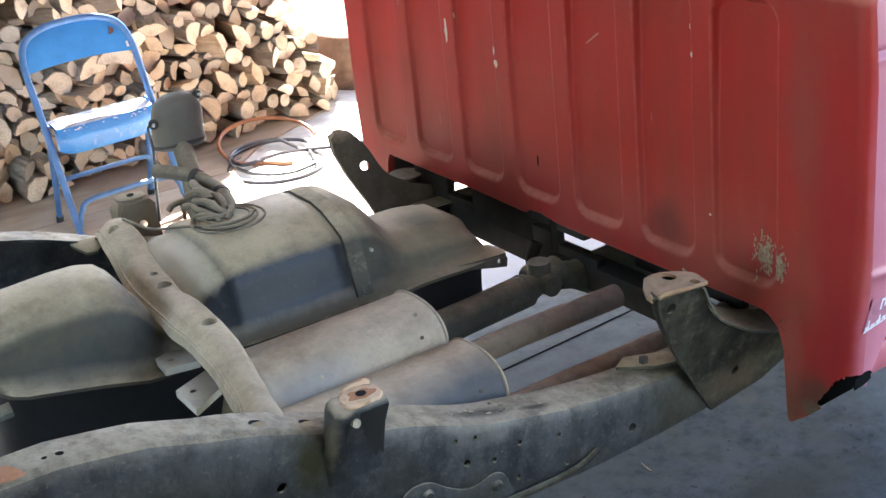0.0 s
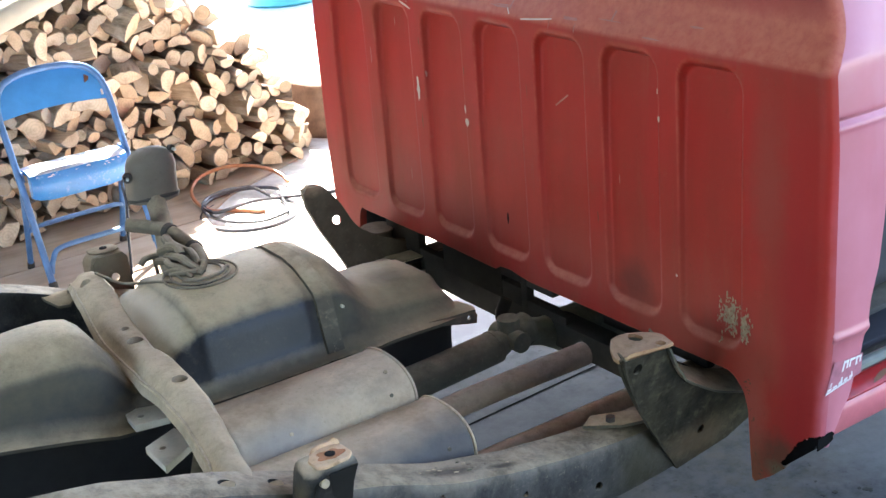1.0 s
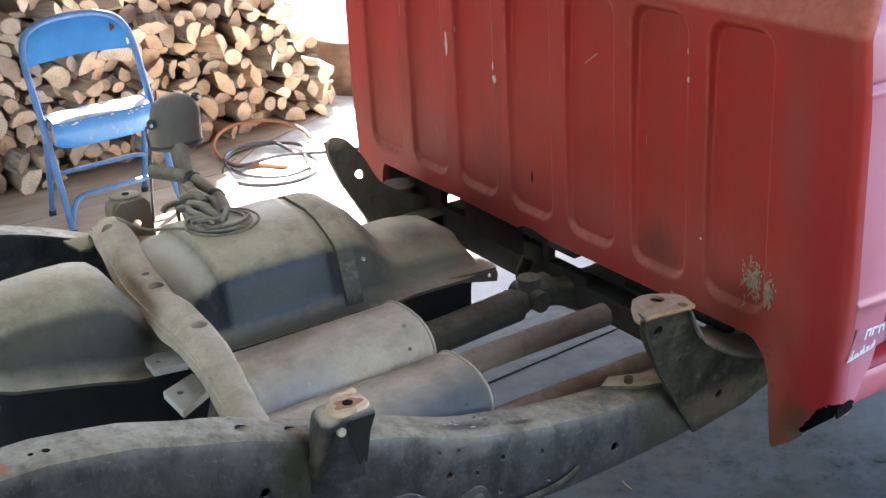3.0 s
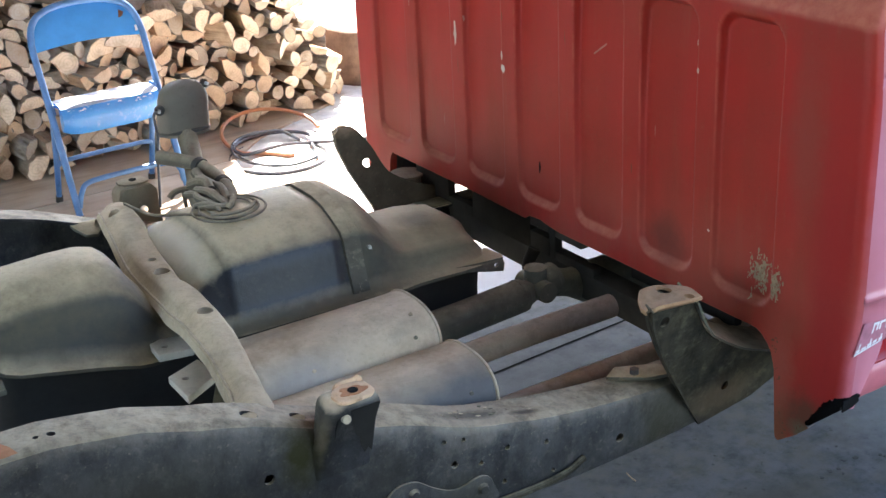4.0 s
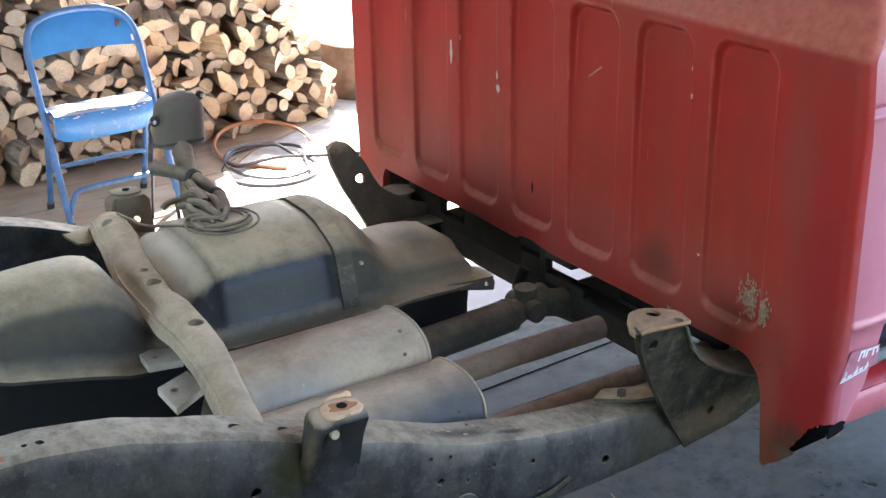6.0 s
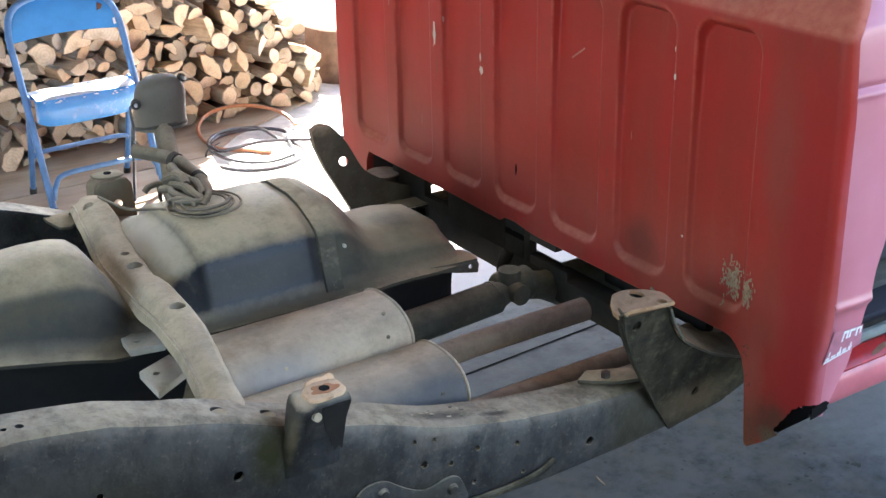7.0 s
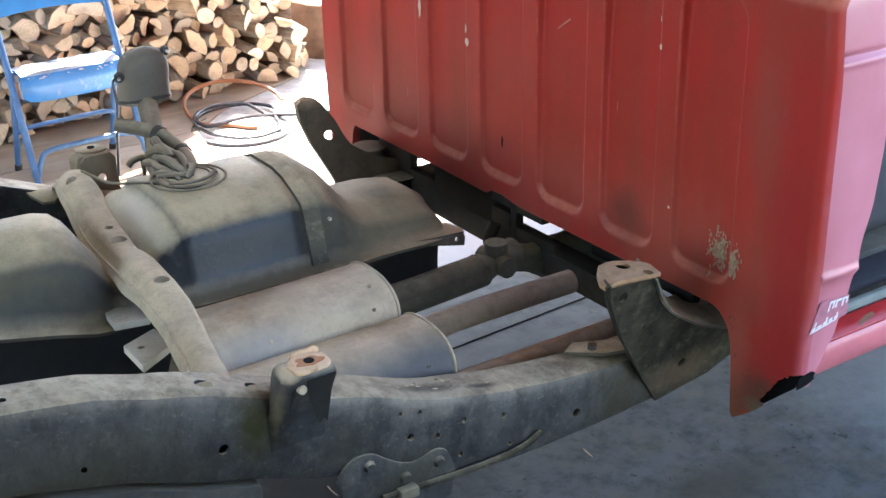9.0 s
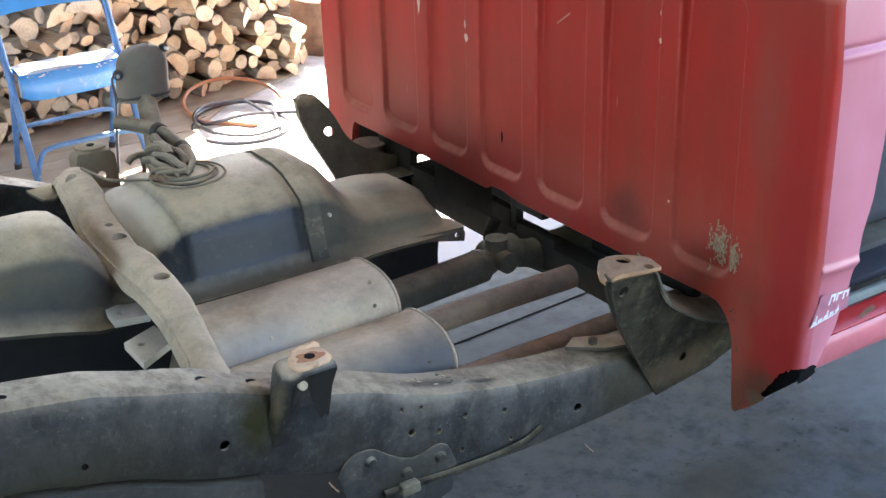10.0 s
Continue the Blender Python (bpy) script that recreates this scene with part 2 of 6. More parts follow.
M_MOUNT.node_tree.nodes["Principled BSDF"].inputs["Specular IOR Level"].default_value = 0.18
blotched(M_FARMOUNT, (-0.205, 0.52, 0.715), (0.05, 0.05, 0.028), (0.44, 0.35, 0.23), 0.9, 60)
mottled(M_MOUNT, 26.0, (0.12, 0.105, 0.065), (0.014, 0.013, 0.010), 0.55)
blotched(M_MOUNT, (-0.03, -0.53, 0.42), (0.10, 0.06, 0.05), (0.13, 0.095, 0.06), 0.6, 30)

def red_paint(name):
    m, nt, b = material(name, 0.38, 0.0, 0.3, 0.0)
    co = coords(nt)
    big, fine = noise_of(nt, co, 3.5, 5, 0.6), noise_of(nt, co, 55, 6, 0.7)
    streak = noise_of(nt, co, 7, 5, 0.6, (1.0, 1.0, 0.16))
    c = mix(nt, ramp(nt, big, [(0.3, 0.0), (0.7, 1.0)]), (0.39, 0.018, 0.012), (0.31, 0.022, 0.014))
    c = mix(nt, ramp(nt, streak, [(0.44, 0.0), (0.68, 0.65)]), c, (0.235, 0.033, 0.016))
    thin = noise_of(nt, co, 26, 6, 0.7, (1.0, 1.0, 0.10))
    c = mix(nt, ramp(nt, thin, [(0.56, 0.0), (0.76, 0.45)]), c, (0.25, 0.070, 0.042))
    grime = noise_of(nt, co, 9, 7, 0.72, (1.0, 1.0, 0.45))
    c = mix(nt, ramp(nt, grime, [(0.46, 0.0), (0.76, 0.40)]), c, (0.19, 0.040, 0.019))
    c = mix(nt, ramp(nt, fine, [(0.57, 0.0), (0.72, 0.32)]), c, (0.27, 0.066, 0.044))
    c = mix(nt, ramp(nt, noise_of(nt, co, 120, 5, 0.7), [(0.60, 0.0), (0.70, 0.5)]), c, (0.14, 0.028, 0.014))
    sx = nt.nodes.new("ShaderNodeSeparateXYZ")
    nt.links.new(co, sx.inputs[0])
    edge = math_of(nt, 'ADD', sx.outputs[1], math_of(nt, 'MULTIPLY', big, 0.03))
    edge = math_of(nt, 'SUBTRACT', edge, math_of(nt, 'MULTIPLY', math_of(nt, 'MAXIMUM', math_of(nt, 'SUBTRACT', 0.72, sx.outputs[2]), 0.0), 0.11))
    # Pink along the near corner is reflected sky put into the colour.
    c = mix(nt, ramp(nt, math_of(nt, 'ADD', edge, 1.0), [(0.214, 0.85), (0.232, 0.0)]), c, (0.50, 0.165, 0.205))
    high = math_of(nt, 'ADD', sx.outputs[2], math_of(nt, 'MULTIPLY', streak, 0.04))
    # The pinker top shoulder also has the sky's reflection painted in.
    c = mix(nt, ramp(nt, math_of(nt, 'SUBTRACT', high, 1.0), [(0.135, 0.0), (0.185, 0.55)]), c, (0.34, 0.075, 0.070))
    low = math_of(nt, 'ADD', sx.outputs[2], math_of(nt, 'MULTIPLY', grime, 0.16))
    c = mix(nt, ramp(nt, low, [(0.66, 0.0), (0.74, 0.38), (0.88, 0.0)]), c, (0.35, 0.085, 0.056))
    c = mix(nt, ramp(nt, math_of(nt, 'MULTIPLY', high, 0.5), [(0.41, 0.0), (0.51, 0.5), (0.565, 0.0)]), c, (0.38, 0.012, 0.007))
    geo = nt.nodes.new("ShaderNodeNewGeometry")
    worn = math_of(nt, 'MULTIPLY', ramp(nt, geo.outputs["Pointiness"], [(0.515, 0.0), (0.555, 0.7)]), ramp(nt, noise_of(nt, co, 16, 6, 0.7), [(0.40, 0.05), (0.62, 1.0)]))
    c = mix(nt, worn, c, (0.46, 0.115, 0.070))
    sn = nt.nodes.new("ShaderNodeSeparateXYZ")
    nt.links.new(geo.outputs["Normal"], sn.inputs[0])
    # Up-facing ledges made paler: settled dust and caught light in one colour.
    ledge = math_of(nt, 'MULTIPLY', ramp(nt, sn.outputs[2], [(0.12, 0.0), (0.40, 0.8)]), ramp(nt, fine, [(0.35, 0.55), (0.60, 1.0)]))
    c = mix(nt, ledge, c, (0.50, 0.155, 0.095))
    nt.links.new(c, b.inputs["Base Color"])
    nt.links.new(ramp(nt, streak, [(0.3, 0.48), (0.8, 0.70)]), b.inputs["Roughness"])
    bump(nt, b, fine, 0.06, 0.001)
    return m
M_RED = red_paint("red_paint")
blotched(M_RED, (0.0, -0.33, 0.655), (0.06, 0.060, 0.060), (0.125, 0.030, 0.020), 0.7, 20)
blotched(M_RED, (0.0, -0.577, 0.668), (0.05, 0.018, 0.024), (0.24, 0.12, 0.065), 0.75, 60)
blotched(M_RED, (0.0, -0.618, 0.664), (0.05, 0.008, 0.017), (0.24, 0.12, 0.065), 0.75, 60)
blotched(M_RED, (0.0, -0.50, 0.60), (0.06, 0.30, 0.05), (0.22, 0.060, 0.036), 0.4, 12)
blotched(M_RED, (0.0, -0.735, 0.70), (0.06, 0.055, 0.42), (0.315, 0.012, 0.013), 0.7, 6)
blotched(M_RED, (0.0, -0.665, 0.93), (0.06, 0.045, 0.17), (0.25, 0.052, 0.036), 0.5, 30)
blotched(M_RED, (0.0, -0.645, 0.400), (0.05, 0.030, 0.075), (0.17, 0.060, 0.028), 0.9, 30)
blotched(M_RED, (0.0, -0.700, 0.440), (0.05, 0.060, 0.055), (0.11, 0.040, 0.022), 0.9, 40)
blotched(M_RED, (0.0, -0.692, 0.412), (0.05, 0.030, 0.022), (0.12, 0.095, 0.055), 0.95, 70)
blotched(M_RED, (0.0, -0.630, 0.51), (0.05, 0.045, 0.11), (0.32, 0.095, 0.060), 0.55, 30)

# Red pillar paint turned pink to carry the sky reflected on it.
def sheen_paint():
    m, nt, b = material("red_with_sky_sheen", 0.32, 0.0, 0.6)
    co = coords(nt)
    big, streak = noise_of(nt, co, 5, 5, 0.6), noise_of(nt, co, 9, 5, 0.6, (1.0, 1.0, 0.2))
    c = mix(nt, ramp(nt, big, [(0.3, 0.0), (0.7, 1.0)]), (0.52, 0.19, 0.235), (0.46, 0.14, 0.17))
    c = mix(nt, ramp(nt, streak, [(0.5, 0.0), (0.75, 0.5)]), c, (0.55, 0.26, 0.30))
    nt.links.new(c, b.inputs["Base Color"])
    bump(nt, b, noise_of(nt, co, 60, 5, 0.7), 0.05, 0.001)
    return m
M_SHEENRED = sheen_paint()

def plain(name, c, rough, metal=0.0, scale=30, var=0.25, bump_s=0.1):
    m, nt, b = material(name, rough, metal)
    co = coords(nt)
    n = noise_of(nt, co, scale, 5, 0.65)
    nt.links.new(mix(nt, ramp(nt, n, [(0.3, 0.0), (0.7, 1.0)]), c, tuple(v * (1 - var) for v in c)), b.inputs["Base Color"])
    bump(nt, b, n, bump_s, 0.001)
    return m
M_SILL = plain("scuffed_sill_red", (0.55, 0.15, 0.17), 0.35, 0, 12, 0.35)
M_GLOSS = plain("glossy_red", (0.40, 0.022, 0.024), 0.22, 0, 20, 0.3)
M_STICKER = plain("faded_sticker_red", (0.47, 0.17, 0.215), 0.45, 0, 60, 0.35)
M_WHITE = plain("white_vinyl", (0.75, 0.75, 0.74), 0.5)
M_CHIP = plain("bare_primer", (0.44, 0.31, 0.19), 0.8, 0, 90, 0.5, 0.4)
M_SCRATCH = plain("pale_scratch", (0.62, 0.50, 0.42), 0.7)
M_FLAKE = plain("chipped_pink", (0.42, 0.17, 0.14), 0.7)
M_OLDRUST = plain("old_rust", (0.17, 0.075, 0.04), 0.85, 0, 60, 0.4)
M_BLACK = plain("black_void", (0.006, 0.006, 0.006), 0.9)
M_BLACK.node_tree.nodes["Principled BSDF"].inputs["Specular IOR Level"].default_value = 0.1
M_UNDER = plain("grimy_underside", (0.060, 0.054, 0.042), 0.9, 0, 12, 0.4)
M_UNDER.node_tree.nodes["Principled BSDF"].inputs["Specular IOR Level"].default_value = 0.15
# Black for tar and oil, and for shade painted onto the tank.
M_TARSHADE = plain("tar_and_shade_black", (0.022, 0.021, 0.018), 0.6, 0, 40, 0.4)
M_SEAL = plain("grey_weatherstrip", (0.16, 0.18, 0.16), 0.7)
M_SEAT = plain("seat_vinyl", (0.040, 0.042, 0.050), 0.75, 0, 14, 0.4)
M_BLUE = plain("blue_enamel", (0.055, 0.28, 0.66), 0.24, 0, 12, 0.18, 0.04)
# The pale colour on up-facing faces stands for glare on the seat.
M_SEATBLUE = dusty_metal("enamel_with_lit_top", (0.045, 0.21, 0.54), (0.06, 0.25, 0.58), (0.66, 0.72, 0.80), 0.24, 0.55, 0.92, amount=0.95, speck=0.25, wear=0.15)
M_BLUETUBE = plain("worn_blue_tube", (0.09, 0.22, 0.46), 0.35, 0.15, 18, 0.4, 0.06)
M_SHEET = plain("blue_sheet", (0.012, 0.035, 0.26), 0.4, 0, 14, 0.3, 0.2)
M_ORANGE = plain("orange_hose", (0.46, 0.19, 0.09), 0.4, 0, 40, 0.3)
M_BLACKHOSE = plain("black_hose", (0.085, 0.087, 0.10), 0.24, 0, 40, 0.3)
M_POLE = plain("pale_pole", (0.55, 0.52, 0.42), 0.6, 0, 8, 0.2)
M_WALL = plain("grey_boards", (0.18, 0.165, 0.145), 0.85, 0, 4, 0.35)
M_ROOF = plain("roof_boards", (0.16, 0.145, 0.125), 0.85, 0, 4, 0.3)
M_BOLT = plain("bolt_steel", (0.16, 0.15, 0.13), 0.5, 0.6, 60, 0.4)

def concrete():
    m, nt, b = material("concrete", 0.75, 0.0, 0.12)
    co = coords(nt)
    big, mid, fine = noise_of(nt, co, 1.3, 6, 0.6), noise_of(nt, co, 17, 9, 0.75), noise_of(nt, co, 140, 4, 0.7)
    c = mix(nt, ramp(nt, big, [(0.3, 0.0), (0.7, 1.0)]), (0.105, 0.107, 0.108), (0.074, 0.076, 0.078))
    c = mix(nt, ramp(nt, mid, [(0.45, 0.0), (0.68, 0.85)]), c, (0.034, 0.036, 0.038))
    c = mix(nt, ramp(nt, fine, [(0.6, 0.0), (0.75, 0.35)]), c, (0.15, 0.15, 0.148))
    c = mix(nt, ramp(nt, noise_of(nt, co, 38, 3, 0.5), [(0.66, 0.0), (0.70, 0.85)]), c, (0.026, 0.026, 0.026))
    c = mix(nt, ramp(nt, noise_of(nt, co, 6, 8, 0.72), [(0.46, 0.0), (0.66, 0.75)]), c, (0.092, 0.084, 0.064))
    nt.links.new(c, b.inputs["Base Color"])
    nt.links.new(ramp(nt, mid, [(0.3, 0.6), (0.7, 0.85)]), b.inputs["Roughness"])
    bump(nt, b, fine, 0.15, 0.002)
    return m
M_FLOOR = concrete()
# The truck's shade on the slab, put in as a dark colour.
blotched(M_FLOOR, (0.15, 0.25, 0.0), (0.8, 0.45, 0.5), (0.034, 0.036, 0.037), 0.85, 6)
# Paler area that makes up for light the slab lacks at the right.
blotched(M_FLOOR, (0.98, -0.38, 0.0), (0.42, 0.42, 0.5), (0.23, 0.235, 0.235), 0.8, 9)
# More shade under the truck, again painted into the concrete.
blotched(M_FLOOR, (-0.50, 0.06, 0.0), (0.42, 0.32, 0.5), (0.026, 0.026, 0.024), 0.95, 8, True)
# Olive-brown stain on the slab.
blotched(M_FLOOR, (0.22, -0.42, 0.0), (0.20, 0.11, 0.5), (0.050, 0.046, 0.036), 0.8, 12)

def boards():
    m, nt, b = material("dirty_plywood", 0.85)
    co = coords(nt)
    big, grain = noise_of(nt, co, 4, 5, 0.6), noise_of(nt, co, 14, 6, 0.7, (0.25, 2.0, 1.0))
    c = mix(nt, ramp(nt, grain, [(0.3, 0.0), (0.7, 1.0)]), (0.39, 0.305, 0.22), (0.26, 0.20, 0.145))
    c = mix(nt, ramp(nt, big, [(0.45, 0.0), (0.7, 0.7)]), c, (0.42, 0.36, 0.29))
    nt.links.new(c, b.inputs["Base Color"])
    bump(nt, b, grain, 0.3, 0.003)
    return m
M_BOARD = boards()

def bark():
    m, nt, b = material("bark", 0.9, 0.0, 0.3)
    co = coords(nt)
    rnd = nt.nodes.new("ShaderNodeObjectInfo").outputs["Random"]
    ridge, big = noise_of(nt, co, 26, 7, 0.72, (1.0, 0.20, 1.0)), noise_of(nt, co, 9, 4, 0.6)
    c = mix(nt, ramp(nt, ridge, [(0.36, 0.0), (0.62, 1.0)]), (0.11, 0.087, 0.065), (0.41, 0.35, 0.285))
    c = mix(nt, ramp(nt, big, [(0.48, 0.0), (0.64, 0.75)]), c, (0.45, 0.42, 0.375))
    c = mix(nt, ramp(nt, rnd, [(0.25, 0.55), (0.75, 0.0)]), c, (0.25, 0.165, 0.10))
    nt.links.new(c, b.inputs["Base Color"])
    bump(nt, b, ridge, 0.9, 0.008)
    return m

def cut_wood(name, pale, deep, grey, fibrous=False):
    m, nt, b = material(name, 0.8, 0.0, 0.3)
    co = coords(nt)
    rnd = nt.nodes.new("ShaderNodeObjectInfo").outputs["Random"]
    wn_ = nt.nodes.new("ShaderNodeTexWhiteNoise")
    wn_.noise_dimensions = '1D'
    nt.links.new(rnd, wn_.inputs["W"])
    big, fine = noise_of(nt, co, 18, 5, 0.65), noise_of(nt, co, 110, 5, 0.7)
    c = mix(nt, ramp(nt, rnd, [(0.1, 0.0), (0.9, 1.0)]), pale, deep)
    c = mix(nt, ramp(nt, wn_.outputs[0], [(0.60, 0.0), (0.90, 0.8)]), c, grey)
    if fibrous:
        grain = noise_of(nt, co, 60, 6, 0.7, (1.0, 0.10, 1.0))
        c = mix(nt, ramp(nt, grain, [(0.40, 0.0), (0.66, 0.7)]), c, tuple(0.5 * v for v in deep))
        bump(nt, b, grain, 0.8, 0.005)
    else:
        wv = nt.nodes.new("ShaderNodeTexWave")
        wv.wave_type, wv.rings_direction = 'RINGS', 'Y'
        for key, v in (("Scale", 26.0), ("Distortion", 4.0), ("Detail", 2.0), ("Detail Scale", 1.2)):
            wv.inputs[key].default_value = v
        nt.links.new(co, wv.inputs["Vector"])
        c = mix(nt, ramp(nt, wv.outputs[1], [(0.35, 0.0), (0.95, 0.22)]), c, tuple(0.6 * v for v in deep))
        bump(nt, b, fine, 0.5, 0.003)
    c = mix(nt, ramp(nt, big, [(0.46, 0.0), (0.66, 0.6)]), c, tuple(0.62 * v for v in deep))
    c = mix(nt, ramp(nt, fine, [(0.56, 0.0), (0.76, 0.35)]), c, (0.26, 0.17, 0.10))
    nt.links.new(c, b.inputs["Base Color"])
    return m
M_BARK, M_WOOD = bark(), cut_wood("cut_wood", (0.745, 0.62, 0.465), (0.565, 0.41, 0.27), (0.39, 0.34, 0.28))
M_SPLIT = cut_wood("split_wood", (0.64, 0.475, 0.325), (0.47, 0.30, 0.18), (0.32, 0.27, 0.22), True)

# ---- mesh tools ----
def part(name, bm, mat, parent=None, label="", sharp=35, smooth=True):
    me = bpy.data.meshes.new(name)
    bmesh.ops.recalc_face_normals(bm, faces=bm.faces)
    bm.to_mesh(me)
    bm.free()
    for m in (mat if isinstance(mat, (list, tuple)) else [mat]):
        me.materials.append(m)
    if smooth:
        for p in me.polygons:
            p.use_smooth = True
        me.set_sharp_from_angle(angle=radians(sharp))
    ob = new(name, me)
    if parent:
        ob.parent = parent
    if label:
        ob["label"] = label
    return ob

def thing(name, label, category, at=(0, 0, 0), group=""):
    ob = new(name)
    ob.location = at
    ob.empty_display_size = 0.1
    return tagged(ob, label, category, group)

def loft(rings, caps=True, closed=True):
    bm = bmesh.new()
    vs = [[bm.verts.new(p) for p in r] for r in rings]
    n = len(rings[0])
    for a, b in zip(vs, vs[1:]):
        for k in range(n if closed else n - 1):
            bm.faces.new((a[k], a[(k + 1) % n], b[(k + 1) % n], b[k]))
    if caps:
        bm.faces.new(vs[0])
        bm.faces.new(vs[-1])
    return bm

def spline(pts, steps=6):
    P = [Vector(p) for p in pts]
    P = [2 * P[0] - P[1]] + P + [2 * P[-1] - P[-2]]
    out = []
    for k in range(1, len(P) - 2):
        for s in range(steps):
            t = s / steps
            a, b, c, d = P[k - 1:k + 3]
            out.append(0.5 * ((2 * b) + (c - a) * t + (2 * a - 5 * b + 4 * c - d) * t * t + (3 * b - a - 3 * c + d) * t ** 3))
    return out + [P[-2]]

def tube(pts, r, n=12, smooth_path=True, steps=6, closed=False):
    path = spline(pts, steps) if smooth_path else [Vector(p) for p in pts]
    rad = r if callable(r) else (lambda t: r)
    rings, side = [], None
    for k, p in enumerate(path):
        d = (path[min(k + 1, len(path) - 1)] - path[max(k - 1, 0)]).normalized()
        if side is None:
            side = d.orthogonal().normalized()
        side = (side - d * side.dot(d)).normalized()
        up = d.cross(side)
        q = rad(k / max(1, len(path) - 1))
        rings.append([p + q * (math.cos(a) * side + math.sin(a) * up) for a in (2 * math.pi * j / n for j in range(n))])
    return loft(rings)

def add_into(bm, other):
    me = bpy.data.meshes.new("tmp")
    other.to_mesh(me)
    other.free()
    bm.from_mesh(me)
    bpy.data.meshes.remove(me)
    return bm

def box(x0, x1, y0, y1, z0, z1, bevel=0.0, seg=2):
    bm = bmesh.new()
    bmesh.ops.create_cube(bm, size=1, matrix=Matrix.LocRotScale(((x0 + x1) / 2, (y0 + y1) / 2, (z0 + z1) / 2), None, (x1 - x0, y1 - y0, z1 - z0)))
    if bevel:
        bmesh.ops.bevel(bm, geom=list(bm.edges), offset=bevel, segments=seg, affect='EDGES', profile=0.5)
    return bm

def prism(poly, d0, d1, put, bevel=0.0):
    """A plate: the outline poly extruded from d0 to d1; put(u, v, d) gives the place."""
    bm = bmesh.new()
    a = [bm.verts.new(put(u, v, d0)) for u, v in poly]
    b = [bm.verts.new(put(u, v, d1)) for u, v in poly]
    bm.faces.new(a)
    bm.faces.new(b)
    n = len(poly)
    for k in range(n):
        bm.faces.new((a[k], a[(k + 1) % n], b[(k + 1) % n], b[k]))
    bmesh.ops.recalc_face_normals(bm, faces=bm.faces)
    if bevel:
        bmesh.ops.bevel(bm, geom=list(bm.edges), offset=bevel, segments=2, affect='EDGES', profile=0.5)
    return bm

def cylinder(p, q, r, n=20, r2=None):
    p, q = Vector(p), Vector(q)
    d = (q - p).normalized()
    s = d.orthogonal().normalized()
    u = d.cross(s)
    rings = [[c + rr * (math.cos(a) * s + math.sin(a) * u) for a in (2 * math.pi * j / n for j in range(n))] for c, rr in ((p, r), (q, r if r2 is None else r2))]
    return loft(rings)

def cut(ob, bms):
    """Cuts closed shapes out of a mesh and keeps the result as its mesh."""
    all_bm = bmesh.new()
    for b in bms:
        add_into(all_bm, b)
    bmesh.ops.recalc_face_normals(all_bm, faces=all_bm.faces)
    me = bpy.data.meshes.new("cutter")
    all_bm.to_mesh(me)
    all_bm.free()
    c = new("cutter", me)
    mod = ob.modifiers.new("cut", 'BOOLEAN')
    mod.operation, mod.object, mod.solver = 'DIFFERENCE', c, 'EXACT'
    done = bpy.data.meshes.new_from_object(ob.evaluated_get(bpy.context.evaluated_depsgraph_get()))
    ob.modifiers.clear()
    ob.data = done
    for p in done.polygons:
        p.use_smooth = True
    done.set_sharp_from_angle(angle=radians(35))
    bpy.data.objects.remove(c)
    bpy.data.meshes.remove(me)

def interp(table, x):
    if x <= table[0][0]:
        return table[0][1]
    for (a, va), (b, vb) in zip(table, table[1:]):
        if x <= b:
            t = (x - a) / (b - a)
            t = t * t * (3 - 2 * t) * 0.35 + t * 0.65
            return va + (vb - va) * t
    return table[-1][1]

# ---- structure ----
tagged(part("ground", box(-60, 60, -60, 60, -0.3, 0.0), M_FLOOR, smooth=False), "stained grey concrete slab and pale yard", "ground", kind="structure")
# Roof and walls are added out of view to shape the light.
for x0, x1, y0 in ((-6.0, -0.1, -2.75), (-0.1, 6.0, -1.5)):
    tagged(part("roof", box(x0, x1, y0, 3.4, 2.75, 2.9), M_ROOF, smooth=False), "unseen boarded roof added to shade the truck", "roof", kind="structure")
tagged(part("shade_wall_west", box(-5.2, -5.0, 1.2, 3.5, 0, 2.75), M_WALL, smooth=False), "grey boarded wall added to limit light", "wall", kind="structure")
tagged(part("shade_wall_south", box(-5.0, -0.1, -2.9, -2.75, 0, 2.75), M_WALL, smooth=False), "grey boarded wall added to limit light beside the open door", "wall", kind="structure")
tagged(part("shade_wall_east", box(5.0, 5.2, -3.0, 2.6, 0, 2.75), M_WALL, smooth=False), "grey boarded wall added to limit light", "wall", kind="structure")
# Slab made extra pale so that it throws sunlight back inside.
M_APRON = plain("bounce_pale_concrete", (0.68, 0.67, 0.64), 0.8, 0, 18, 0.38, 0.3)
# Greyer band near the shed offsets that paleness.
blotched(M_APRON, (0.5, 0.95, 0.0), (4.0, 0.24, 1.0), (0.30, 0.30, 0.31), 0.9, 16)
tagged(part("pavement", box(-20, 20, 0.78, 20, -0.05, 0.004), M_APRON, smooth=False), "pale concrete apron, lightened to bounce sun into the shed", "pavement", kind="structure")
# This wall is added to cut the sun at the left.
tagged(part("shade_wall_north", box(-5.0, -0.95, 3.5, 3.65, 0, 2.75), M_WALL, smooth=False), "grey boarded wall added to limit light behind the firewood", "wall", kind="structure")
# saw cut joint in the slab
tagged(part("floor_joint", prism([(-2.0, 0.2985), (4.0, 0.6585), (4.0, 0.6618), (-2.0, 0.3018)], -0.001, 0.0025, lambda u, v, d: (u, v, d)), M_BLACK, smooth=False), "thin dark joint in the concrete slab", "joint", kind="structure")

# ---- pickup truck ----
truck = thing("pickup_truck", "red pickup truck with its bed removed, bare dusty chassis", "pickup truck", (0, 0, 0))
